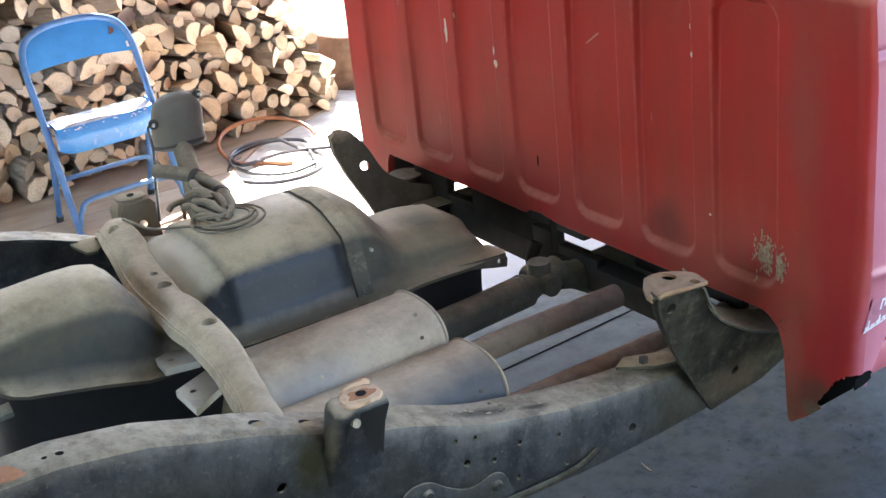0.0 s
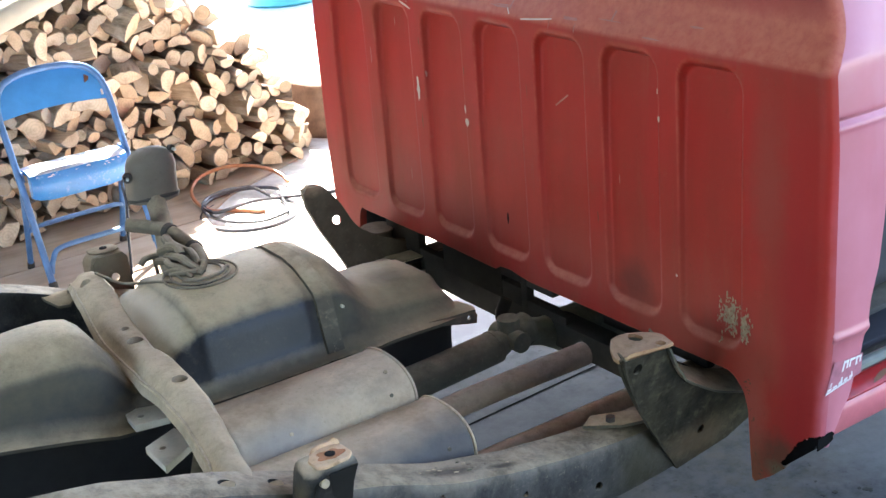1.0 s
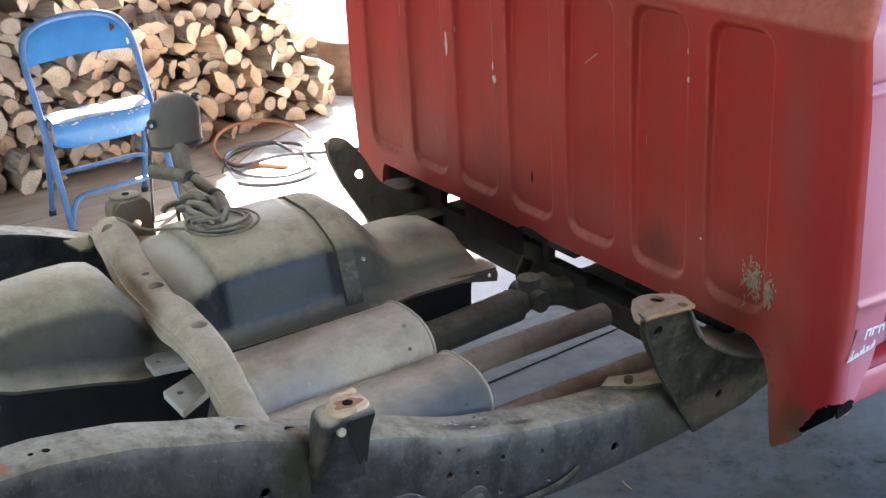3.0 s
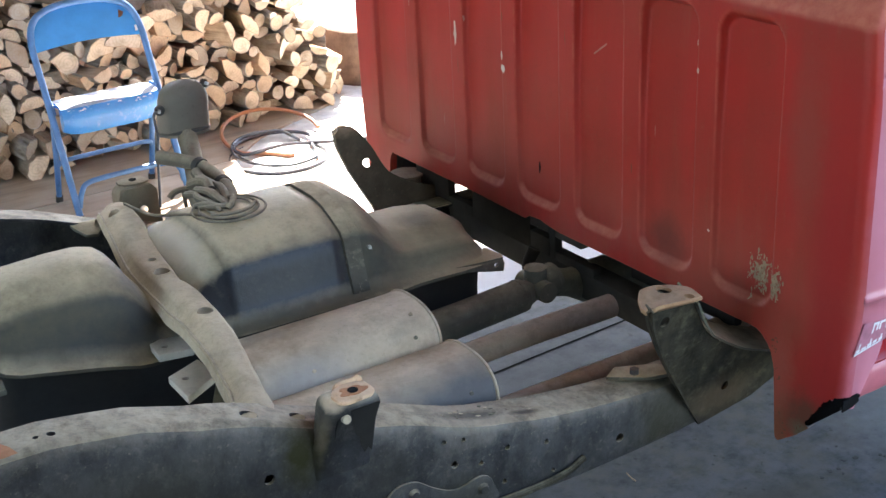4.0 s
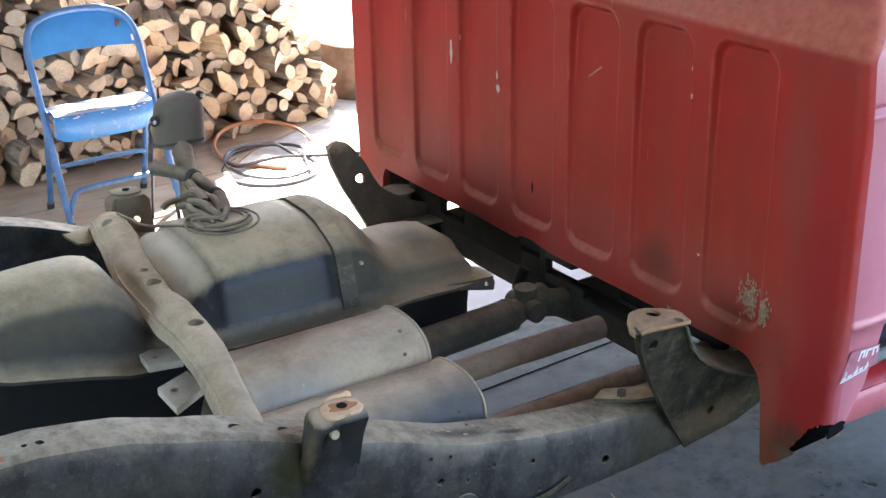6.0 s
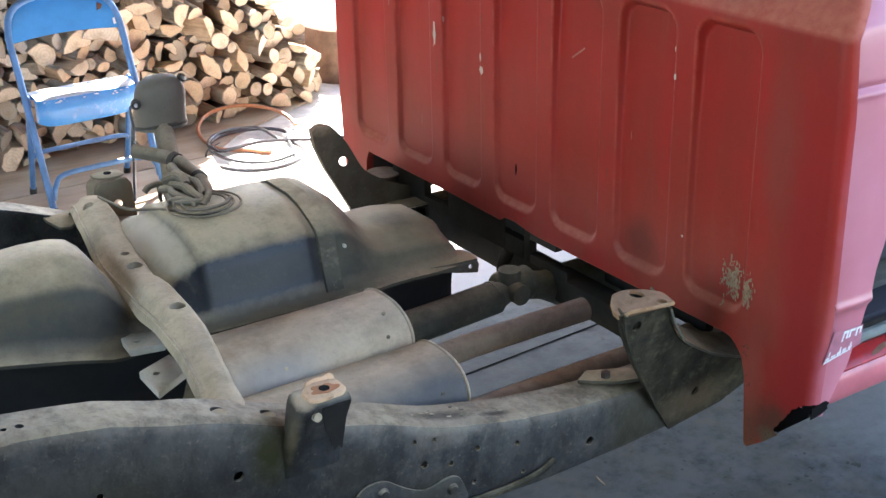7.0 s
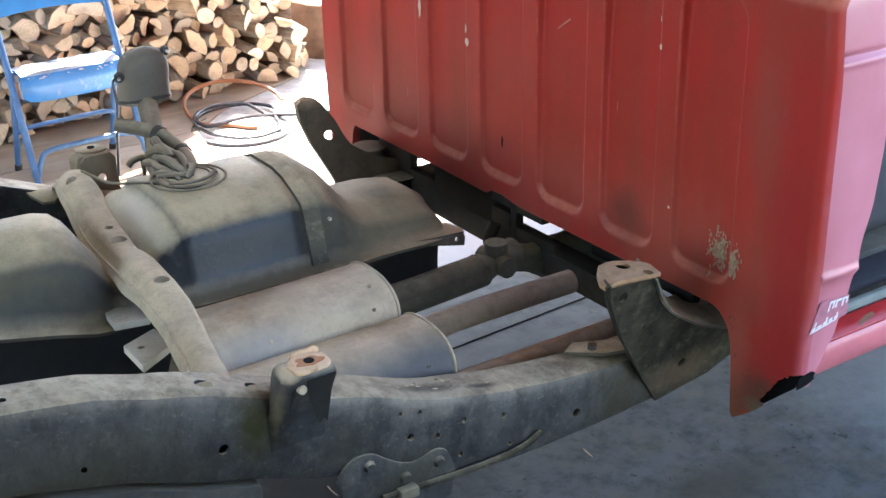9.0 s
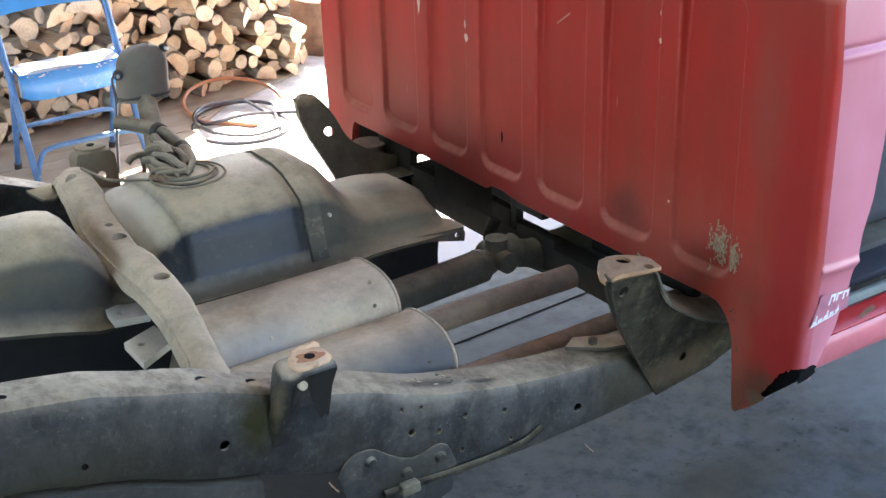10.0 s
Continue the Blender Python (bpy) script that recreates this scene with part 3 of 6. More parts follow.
TOP = [(-2.0, 0.748), (-1.35, 0.748), (-1.2, 0.745), (-1.1, 0.730), (-0.98, 0.694), (-0.72, 0.603), (-0.52, 0.532), (-0.4, 0.505), (-0.286, 0.489), (-0.18, 0.479), (0.0, 0.475), (3.0, 0.475)]
LOW = [(-2.0, 0.63), (-1.3, 0.619), (-1.2, 0.612), (-1.076, 0.580), (-0.914, 0.521), (-0.73, 0.458), (-0.60, 0.400), (-0.52, 0.374), (-0.42, 0.361), (-0.346, 0.359), (-0.18, 0.362), (-0.046, 0.370), (0.053, 0.384), (0.11, 0.400), (0.25, 0.41), (3.0, 0.41)]

def side_rail(s):
    xs = [-2.6 + 0.04 * k for k in range(141)]
    rings = []
    for x in xs:
        t, b = interp(TOP, x), interp(LOW, x)
        o, i, w = 0.52, 0.44, 0.006
        c = 0.018
        prof = [(i, t), (o - c, t), (o - 0.3 * c, t - 0.3 * c), (o, t - c), (o, b + c), (o - 0.3 * c, b + 0.3 * c), (o - c, b), (i, b), (i, b + w), (o - c, b + w), (o - w, b + c), (o - w, t - c), (o - c, t - w), (i, t - w)]
        rings.append([(x, s * y, z + (0.014 if s > 0 else 0.0)) for y, z in prof])
    return part("side_rail", loft(rings), M_RAIL, truck, "dark chassis rail, dusty on top")

near_rail = side_rail(-1)
side_rail(1)
holes = [((-0.91, 0.582), 0.0085), ((-0.257, 0.41), 0.0085), ((-1.11, 0.625), 0.005)]
holes += [((-0.614, 0.534), 0.0035), ((-0.578, 0.526), 0.0032), ((-0.494, 0.481), 0.0045), ((-0.415, 0.462), 0.0042), ((-0.597, 0.487), 0.006), ((-0.546, 0.471), 0.0042), ((-0.502, 0.419), 0.004), ((-0.402, 0.402), 0.003)]
cut(near_rail, [cylinder((x, -0.56, z), (x, -0.50, z), r, 14) for (x, z), r in holes]
    + [cylinder((x, -0.482, interp(TOP, x) - 0.03), (x, -0.482, interp(TOP, x) + 0.03), r, 16) for x, r in ((-0.915, 0.013), (-0.84, 0.012), (-0.79, 0.014), (-1.19, 0.006), (-1.21, 0.004))])

for x, r in ((-0.915, 0.0125), (-0.84, 0.0115), (-0.79, 0.0135)):
    part("dirt_plug", cylinder((x, -0.482, interp(TOP, x) - 0.012), (x, -0.482, interp(TOP, x) - 0.0035), r, 16), M_STRAP, near_rail, "dirt caked in the hole")
for (x, z), r in holes[3:]:
    part("hole_rim", tube([(x + 1.15 * r * math.cos(a), -0.5208, z + 1.15 * r * math.sin(a)) for a in (math.pi * (1.1 + 0.8 * j / 8) for j in range(9))], 0.0010, 6), M_STRAP, near_rail)
rings = []
for k in range(141):
    x = -2.6 + 0.04 * k
    rings.append([(x, y, z) for y, z in ((-0.447, interp(LOW, x) + 0.005), (-0.447, interp(TOP, x) - 0.005), (-0.443, interp(TOP, x) - 0.005), (-0.443, interp(LOW, x) + 0.005))])
part("inner_plate", loft(rings), M_RAIL, near_rail)
for s_ in (-1, 1):
    rings = []
    for k in range(31):
        x = -2.3 + 1.445 * k / 30
        z = interp(LOW, x) - 0.008
        rings.append([(x, s_ * 0.45, z), (x, s_ * 0.515, z), (x, s_ * 0.515, z - 0.06), (x, s_ * 0.45, z - 0.06)])
    part("leaf_spring", loft(rings), M_DARK, truck, "dark leaf spring under the rail")

rust_bm = bmesh.new()
rr = random.Random(3)
line = [-1.48 + 0.02 * k for k in range(13)]
a = [rust_bm.verts.new((x, -0.512 + rr.uniform(-0.004, 0.004), interp(TOP, x) + 0.0012)) for x in line]
b = [rust_bm.verts.new((x + rr.uniform(-0.006, 0.006), -0.452 + rr.uniform(-0.008, 0.004) - 0.05 * max(0.0, (x + 1.30) / 0.1), interp(TOP, x) + 0.0012)) for x in line]
for k in range(12):
    rust_bm.faces.new((a[k], a[k + 1], b[k + 1], b[k]))
part("rust_patch", rust_bm, M_RUSTY, near_rail, "orange surface rust on the rail top")
for k in range(20):
    x, y, r = rr.gauss(-0.53, 0.05), rr.gauss(-0.480, 0.010), rr.uniform(0.0008, 0.0022)
    pts = [(x + 2.6 * r * rr.uniform(0.6, 1.2) * math.cos(t), y + r * rr.uniform(0.6, 1.2) * math.sin(t)) for t in (2 * math.pi * j / 7 for j in range(7))]
    part("rust_scale", prism(pts, -0.001, rr.uniform(0.0006, 0.0016), lambda u, v, d: (u, v, interp(TOP, u) + d)), (M_SHAFT, M_CROSS, M_RAIL)[k % 3], near_rail)

# rear cross member with its turned lip
CROSS = [(-0.47, 0.655), (-0.40, 0.668), (-0.3, 0.672), (-0.13, 0.680), (0.0, 0.679), (0.14, 0.679), (0.22, 0.688), (0.30, 0.706), (0.36, 0.712), (0.41, 0.706), (0.45, 0.672)]
CROSS_L = [(-0.47, -0.935), (-0.36, -0.898), (-0.231, -0.880), (-0.09, -0.873), (-0.05, -0.873), (0.0, -0.869), (0.161, -0.866), (0.30, -0.852), (0.42, -0.832), (0.45, -0.828)]
CROSS_R = [(-0.47, -0.856), (-0.40, -0.850), (-0.33, -0.836), (-0.26, -0.821), (-0.20, -0.810), (-0.117, -0.803), (-0.02, -0.797), (0.01, -0.799), (0.03, -0.805), (0.155, -0.790), (0.312, -0.773), (0.45, -0.768)]
rings = []
for k in range(70):
    y = -0.47 + 0.0134 * k
    z = interp(CROSS, y)
    l, r = interp(CROSS_L, y) + 0.009, interp(CROSS_R, y)
    lip = 0.020 + 0.005 * math.sin(11 * y + 1.0)
    h = 0.062 + 0.010 * math.sin(y * 9)
    e = lip + 0.010 + 0.010 * max(0.0, min(1.0, (0.05 - y) / 0.1)) + 0.0025 * math.sin(31 * y) * math.sin(13 * y)
    prof = [(l - 0.011, -e), (l - 0.007, -lip - 0.004), (l - 0.001, -lip), (l + 0.004, -lip + 0.004), (l + 0.009, -0.010), (l + 0.016, -0.003), (l + 0.026, 0.0),
            (r - 0.022, 0.0), (r - 0.010, -0.002), (r - 0.004, -0.008), (r, -0.018), (r + 0.004, -h), (r, -h), (r - 0.007, -0.022), (l + 0.016, -0.022), (l + 0.006, -lip - 0.003), (l - 0.006, -lip - 0.008), (l - 0.009, -e)]
    rings.append([(u, y, z + v) for u, v in prof])
cross = part("cross_member", loft(rings), M_CROSS, truck, "dusty pressed steel cross member with bolt holes")
part("turned_lip", tube([(interp(CROSS_L, y) + 0.006, y, interp(CROSS, y) - 0.0205 - 0.005 * math.sin(11 * y + 1.0)) for y in (-0.46 + 0.03 * k for k in range(31))], 0.0022, 8), M_LIP, cross, "pale worn lip along the edge")
cut(cross, [cylinder((x, y, 0.6), (x, y, 0.8), r, 18) for x, y, r in ((-0.83, -0.129, 0.014), (-0.826, 0.078, 0.015), (-0.821, 0.139, 0.008), (-0.816, 0.346, 0.011))])

part("gusset", prism([(-0.880, 0.445), (-0.878, 0.425), (-0.866, 0.385), (-0.845, 0.378), (-0.825, 0.400), (-0.822, 0.446)], 0.660, 0.667, lambda u, v, d: (u, v, d + 0.10 * (v - 0.44)), 0.002), M_STRAP, truck, "dusty gusset plate between rail and cross member")
part("strap_plate", prism([(-1.215, -0.08), (-1.162, -0.075), (-1.166, -0.115), (-1.215, -0.12)], 0.628, 0.638, lambda u, v, d: (u, v, d), 0.002), M_SHAFT, truck, "pale dusty steel plate")
# hanger tabs
for poly, z in (([(-0.900, -0.009), (-0.833, -0.034), (-0.845, -0.090), (-0.904, -0.077)], 0.597), ([(-0.920, -0.160), (-0.855, -0.130), (-0.850, -0.200), (-0.920, -0.245)], 0.597)):
    tab = part("hanger_tab", prism(poly, -0.014, 0.0, lambda u, v, d, z=z: (u, v, z + d), 0.002), M_TAB, truck, "bare pale steel hanger tab")
    cx, cy = sum(p[0] for p in poly) / 4 - 0.012, sum(p[1] for p in poly) / 4
    cut(tab, [cylinder((cx, cy, z - 0.05), (cx, cy, z + 0.05), 0.006, 12)])
part("hanger_strap", prism([(-0.93, -0.30), (-0.80, -0.06), (-0.78, -0.075), (-0.905, -0.31)], 0.50, 0.512, lambda u, v, d: (u, v, d), 0.002), M_SHAFT, truck)

# ---- fuel tank ----
def tank_ring(x, yn, zf, ze, zt, c0, c1):
    """One cross section: near flange, near shoulder, crown and far side."""
    pts = [(yn + 0.026, zf - 0.020), (yn + 0.018, zf - 0.012), (yn - 0.010, zf - 0.006), (yn - 0.010, zf), (yn + 0.014, zf + 0.006), (yn + 0.026, zf + 0.35 * (ze - zf)), (yn + 0.036, zf + 0.7 * (ze - zf)), (yn + 0.042, zf + 0.9 * (ze - zf)), (yn + 0.052, ze), (yn + 0.075, ze + 0.35 * (zt - ze)),
           ((yn + 0.075 + c0) / 2, ze + 0.8 * (zt - ze)), (c0, zt), (c1, zt), (c1 + 0.05, zt - 0.018), (c1 + 0.09, zt - 0.07), (c1 + 0.10, zf), (c1 + 0.09, zf - 0.02)]
    return [(x, y, z) for y, z in pts]
TANK = [(-1.172, 0.03, 0.642, 0.650, 0.652, 0.05, 0.06), (-1.170, 0.00, 0.640, 0.664, 0.672, 0.05, 0.07), (-1.163, -0.030, 0.637, 0.684, 0.694, 0.05, 0.08), (-1.150, -0.044, 0.632, 0.698, 0.711, 0.06, 0.10), (-1.128, -0.050, 0.626, 0.708, 0.728, 0.07, 0.12), (-1.095, -0.050, 0.619, 0.713, 0.740, 0.08, 0.13), (-1.00, -0.050, 0.598, 0.712, 0.745, 0.08, 0.13),
        (-0.955, -0.050, 0.586, 0.709, 0.744, 0.08, 0.13), (-0.930, -0.050, 0.579, 0.700, 0.737, 0.08, 0.13), (-0.910, -0.049, 0.576, 0.683, 0.719, 0.08, 0.13), (-0.893, -0.047, 0.575, 0.660, 0.692, 0.09, 0.14), (-0.878, -0.044, 0.575, 0.640, 0.664, 0.10, 0.16), (-0.862, -0.042, 0.575, 0.628, 0.648, 0.11, 0.18), (-0.838, -0.040, 0.575, 0.628, 0.648, 0.11, 0.22),
        (-0.820, -0.040, 0.575, 0.638, 0.658, 0.12, 0.25), (-0.800, -0.041, 0.575, 0.650, 0.672, 0.12, 0.25), (-0.784, -0.041, 0.575, 0.668, 0.694, 0.12, 0.24), (-0.770, -0.043, 0.575, 0.679, 0.706, 0.12, 0.23), (-0.754, -0.0455, 0.575, 0.683, 0.711, 0.12, 0.23), (-0.744, -0.0475, 0.575, 0.685, 0.714, 0.12, 0.22), (-0.738, -0.0485, 0.575, 0.690, 0.720, 0.12, 0.22), (-0.732, -0.0495, 0.575, 0.697, 0.729, 0.12, 0.22), (-0.722, -0.05, 0.575, 0.698, 0.731, 0.12, 0.22), (-0.60, -0.05, 0.574, 0.698, 0.735, 0.11, 0.20), (-0.53, -0.05, 0.573, 0.697, 0.737, 0.11, 0.20), (-0.515, -0.05, 0.573, 0.695, 0.735, 0.11, 0.20), (-0.508, -0.047, 0.573, 0.690, 0.730, 0.11, 0.20),
        (-0.46, -0.047, 0.571, 0.686, 0.728, 0.11, 0.20), (-0.452, -0.05, 0.571, 0.688, 0.731, 0.11, 0.20), (-0.435, -0.05, 0.570, 0.680, 0.726, 0.10, 0.19), (-0.415, -0.048, 0.569, 0.662, 0.710, 0.10, 0.18), (-0.395, -0.045, 0.567, 0.640, 0.684, 0.09, 0.16), (-0.375, -0.04, 0.566, 0.624, 0.656, 0.09, 0.16), (-0.35, -0.035, 0.564, 0.614, 0.638, 0.09, 0.18), (-0.31, -0.03, 0.561, 0.608, 0.630, 0.09, 0.19), (-0.25, -0.025, 0.556, 0.604, 0.629, 0.09, 0.19), (-0.205, -0.018, 0.553, 0.598, 0.623, 0.09, 0.18), (-0.18, -0.01, 0.551, 0.585, 0.608, 0.09, 0.16), (-0.165, 0.0, 0.550, 0.568, 0.58, 0.10, 0.14), (-0.160, 0.012, 0.549, 0.554, 0.556, 0.10, 0.13)]
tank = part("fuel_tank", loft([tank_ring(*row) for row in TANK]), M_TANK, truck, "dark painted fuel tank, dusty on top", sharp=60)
# The deep shade under the tank is put into this shell's colour.
part("lower_shell", loft([[(min(x, -0.178 + 0.1 * (x + 0.160)), yn + 0.030, zf - 0.014), (x, c1 + 0.085, zf - 0.014), (x, c1 + 0.07, zf - 0.15), (x, c1 + 0.04, zf - 0.19), (x, yn + 0.080, zf - 0.19), (x, yn + 0.050, zf - 0.16)] for x, yn, zf, ze, zt, c0, c1 in TANK]), M_TARSHADE, tank, "lower shell, black in place of the shade beneath")
# hold-down strap in its channel
strap_rings = []
for x, lift in ((-0.502, 0.0), (-0.500, 0.006), (-0.466, 0.006), (-0.464, 0.0)):
    ring = tank_ring(x, -0.047, 0.572, 0.688, 0.729, 0.11, 0.20)[4:15]
    strap_rings.append([(p[0], p[1] - lift * (1.0 if k < 5 else 0.2), p[2] + lift * (0.2 if k < 4 else 1.0)) for k, p in enumerate(ring)])
strap = part("tank_strap", loft(strap_rings, caps=False, closed=False), M_STRAP, tank, "dusty steel hold-down strap")
part("rivet", cylinder((-0.449, -0.012, 0.655), (-0.449, -0.0195, 0.655), 0.0034, 10), M_TAB, strap)
# mounting ear at the front corner
ear = part("mounting_ear", prism([(-0.240, 0.556), (-0.20, 0.556), (-0.152, 0.554), (-0.146, 0.542), (-0.149, 0.524), (-0.175, 0.530), (-0.240, 0.546)], -0.026, -0.020, lambda u, v, d: (u, d, v), 0.001), M_RUBBER, tank, "flanged ear with a bolt hole")
part("ear_plate", prism([(-0.26, -0.022), (-0.20, -0.026), (-0.150, -0.026), (-0.144, -0.01), (-0.150, 0.03), (-0.18, 0.06), (-0.26, 0.04)], 0.5535, 0.5585, lambda u, v, d: (u, v, d - 0.05 * (u + 0.2)), 0.001), M_TANK, tank, "dusty mounting flange")
cut(ear, [cylinder((-0.167, -0.1, 0.5425), (-0.167, 0.1, 0.5425), 0.005, 14)])
# sender plate, rings and lines
plate = part("sender_plate", cylinder((-0.655, 0.152, 0.722), (-0.655, 0.152, 0.738), 0.052, 32), M_TANK, tank, "round dusty sender plate")
for r, z in ((0.056, 0.738), (0.042, 0.741), (0.070, 0.736)):
    part("ring_seam", tube([(-0.655 + r * math.cos(a), 0.150 + r * math.sin(a), z) for a in (2 * math.pi * j / 32 for j in range(33))], 0.0024, 6, False), M_RUBBER, tank)
LINES = (([(-0.633, 0.36, 0.745), (-0.640, 0.32, 0.745), (-0.638, 0.26, 0.740), (-0.646, 0.20, 0.722)], 0.011),
    ([(-0.660, 0.345, 0.722), (-0.655, 0.30, 0.735), (-0.662, 0.24, 0.742), (-0.675, 0.18, 0.722)], 0.007),
    ([(-0.702, 0.340, 0.712), (-0.690, 0.340, 0.722), (-0.668, 0.338, 0.724), (-0.645, 0.33, 0.718), (-0.625, 0.30, 0.712)], 0.0065),
    ([(-0.672, 0.34, 0.722), (-0.670, 0.34, 0.70), (-0.669, 0.34, 0.665)], 0.004),
    ([(-0.658, 0.34, 0.722), (-0.657, 0.34, 0.70), (-0.656, 0.34, 0.665)], 0.004),
    ([(-0.672, 0.32, 0.718), (-0.668, 0.27, 0.732), (-0.685, 0.20, 0.738), (-0.690, 0.16, 0.722)], 0.005),
    ([(-0.645, 0.30, 0.735), (-0.632, 0.25, 0.748), (-0.640, 0.20, 0.745), (-0.655, 0.16, 0.722)], 0.008),
    ([(-0.630, 0.27, 0.735), (-0.642, 0.29, 0.744), (-0.660, 0.30, 0.748)], 0.013),
    ([(-0.664, 0.315, 0.738), (-0.655, 0.285, 0.752), (-0.650, 0.262, 0.754), (-0.652, 0.240, 0.746)], 0.0105),
    ([(-0.690, 0.275, 0.735), (-0.682, 0.245, 0.742), (-0.688, 0.215, 0.744), (-0.672, 0.185, 0.738), (-0.664, 0.160, 0.735)], 0.0075),
    ([(-0.676, 0.255, 0.746), (-0.665, 0.215, 0.752), (-0.662, 0.185, 0.748), (-0.650, 0.160, 0.735)], 0.009),
    ([(-0.700, 0.185, 0.736), (-0.690, 0.165, 0.742), (-0.668, 0.150, 0.744), (-0.645, 0.150, 0.742)], 0.006),
    ([(-0.702, 0.205, 0.734), (-0.695, 0.180, 0.745), (-0.680, 0.160, 0.745), (-0.675, 0.140, 0.736)], 0.0055),
    ([(-0.640, 0.200, 0.735), (-0.636, 0.170, 0.748), (-0.648, 0.150, 0.746), (-0.662, 0.140, 0.738)], 0.0065),
    ([(-0.700, 0.13, 0.739), (-0.670, 0.11, 0.741), (-0.630, 0.115, 0.741), (-0.605, 0.14, 0.740)], 0.0035),
    ([(-0.71, 0.15, 0.736), (-0.735, 0.20, 0.728), (-0.762, 0.27, 0.712), (-0.778, 0.33, 0.712), (-0.785, 0.37, 0.712)], 0.003))
for pts, r in LINES:
    part("fuel_line", tube(pts, r, 10), M_RUBBER, tank, "dusty rubber fuel line")

# ---- filler neck ----
filler = part("filler_neck", tube([(-0.575, 0.545, 0.80), (-0.585, 0.51, 0.771), (-0.600, 0.455, 0.743), (-0.625, 0.38, 0.723), (-0.655, 0.30, 0.710), (-0.66, 0.25, 0.700)], 0.021, 16), M_RUBBER, truck, "dusty filler neck with its splash cup")
rings = []
for k in range(16):
    t = k / 15
    r = 0.054 * (1 - (1 - min(1.0, t / 0.42)) ** 2.4) ** 0.5 * (0.90 + 0.10 * t) + 0.002
    sx = 0.010 * (1 - t) ** 2
    rings.append([(-0.575 + sx + r * math.cos(a), 0.552 + 0.85 * r * math.copysign(abs(math.sin(a)) ** 0.75, math.sin(a)) - 0.010 * (1 - t), 0.890 - 0.116 * t - 0.010 * math.cos(a) * min(1.0, t / 0.4) * (1 - t)) for a in (2 * math.pi * j / 28 for j in range(28))])
part("splash_cup", loft(rings), M_CUP, filler, "grey plastic splash cup")
rim = [(-0.575 + 0.055 * math.cos(a), 0.552 + 0.047 * math.sin(a), 0.776 + 0.010 * max(0.0, -math.sin(a))) for a in (2 * math.pi * j / 24 for j in range(25))]
part("rim", tube(rim, 0.005, 8, False), M_DARK, filler)
part("ear", cylinder((-0.630, 0.535, 0.836), (-0.633, 0.527, 0.836), 0.011, 14), M_DARK, filler)
part("ear", cylinder((-0.528, 0.535, 0.876), (-0.524, 0.527, 0.876), 0.009, 14), M_DARK, filler)
part("ear_bolt", cylinder((-0.633, 0.528, 0.836), (-0.636, 0.519, 0.836), 0.0035, 12), M_WHITE, filler)
part("ear_bolt", cylinder((-0.524, 0.528, 0.876), (-0.521, 0.519, 0.876), 0.0035, 12), M_WHITE, filler)
part("breather_hose", tube([(-0.675, 0.455, 0.762), (-0.640, 0.42, 0.756), (-0.614, 0.375, 0.750), (-0.604, 0.32, 0.738), (-0.612, 0.25, 0.735), (-0.627, 0.19, 0.722)], 0.0145, 14), M_RUBBER, filler)
part("hanging_cable", tube([(-0.636, 0.53, 0.838), (-0.656, 0.50, 0.836), (-0.653, 0.50, 0.788), (-0.661, 0.50, 0.724), (-0.672, 0.49, 0.64)], 0.0028, 8), M_BLACKHOSE, filler, "thin black cable hanging from the cup")
for c, d in (((-0.616, 0.378, 0.750), (0.3, -1, -0.2)), ((-0.606, 0.285, 0.735), (-0.1, -1, -0.15))):
    d = Vector(d).normalized()
    part("hose_clamp", cylinder(Vector(c) - 0.008 * d, Vector(c) + 0.006 * d, 0.0178, 18), M_DARK, filler)

# ---- exhaust and drive shaft ----
def muffler(x0, x1, cy, cz, a, b, mat):
    rings = []
    for x, k in ((x0, 0.86), (x0 + 0.006, 0.97), (x0 + 0.012, 1.0), (x1 - 0.012, 1.0), (x1 - 0.010, 1.012), (x1 - 0.003, 1.02), (x1, 1.01), (x1, 0.97), (x1 - 0.006, 0.95)):
        rings.append([(x, cy + k * a * math.copysign(abs(math.cos(t)) ** 0.8, math.cos(t)), cz + k * b * math.copysign(abs(math.sin(t)) ** 0.8, math.sin(t))) for t in (2 * math.pi * j / 40 for j in range(40))])
    ob = part("muffler", loft(rings), mat, truck, "pale heat-stained steel muffler")
    rr = [(x1 - 0.004, cy + 1.012 * a * math.copysign(abs(math.cos(t)) ** 0.8, math.cos(t)), cz + 1.012 * b * math.copysign(abs(math.sin(t)) ** 0.8, math.sin(t))) for t in (2 * math.pi * j / 40 for j in range(41))]
    part("crimped_rim", tube(rr, 0.0032, 8, False), M_LIP, ob)
    return ob
muf_a = muffler(-0.80, -0.449, -0.17, 0.543, 0.092, 0.066, M_MUFFLER)
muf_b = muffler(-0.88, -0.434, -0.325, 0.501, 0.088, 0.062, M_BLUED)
for ob, cy, cz, a, b, x, deg in ((muf_a, -0.17, 0.543, 0.092, 0.066, -0.487, 62), (muf_a, -0.17, 0.543, 0.092, 0.066, -0.500, 24), (muf_a, -0.17, 0.543, 0.092, 0.066, -0.700, 24), (muf_b, -0.325, 0.501, 0.088, 0.062, -0.487, 20)):
    t = radians(deg)
    y, z = cy - a * math.cos(t) ** 0.8, cz + b * math.sin(t) ** 0.8
    part("drain_dimple", cylinder((x, y + 0.01 * math.cos(t), z - 0.01 * math.sin(t)), (x, y - 0.0015 * math.cos(t), z + 0.0015 * math.sin(t)), 0.0036, 12), M_LIP if x == -0.700 else M_STRAP, ob)
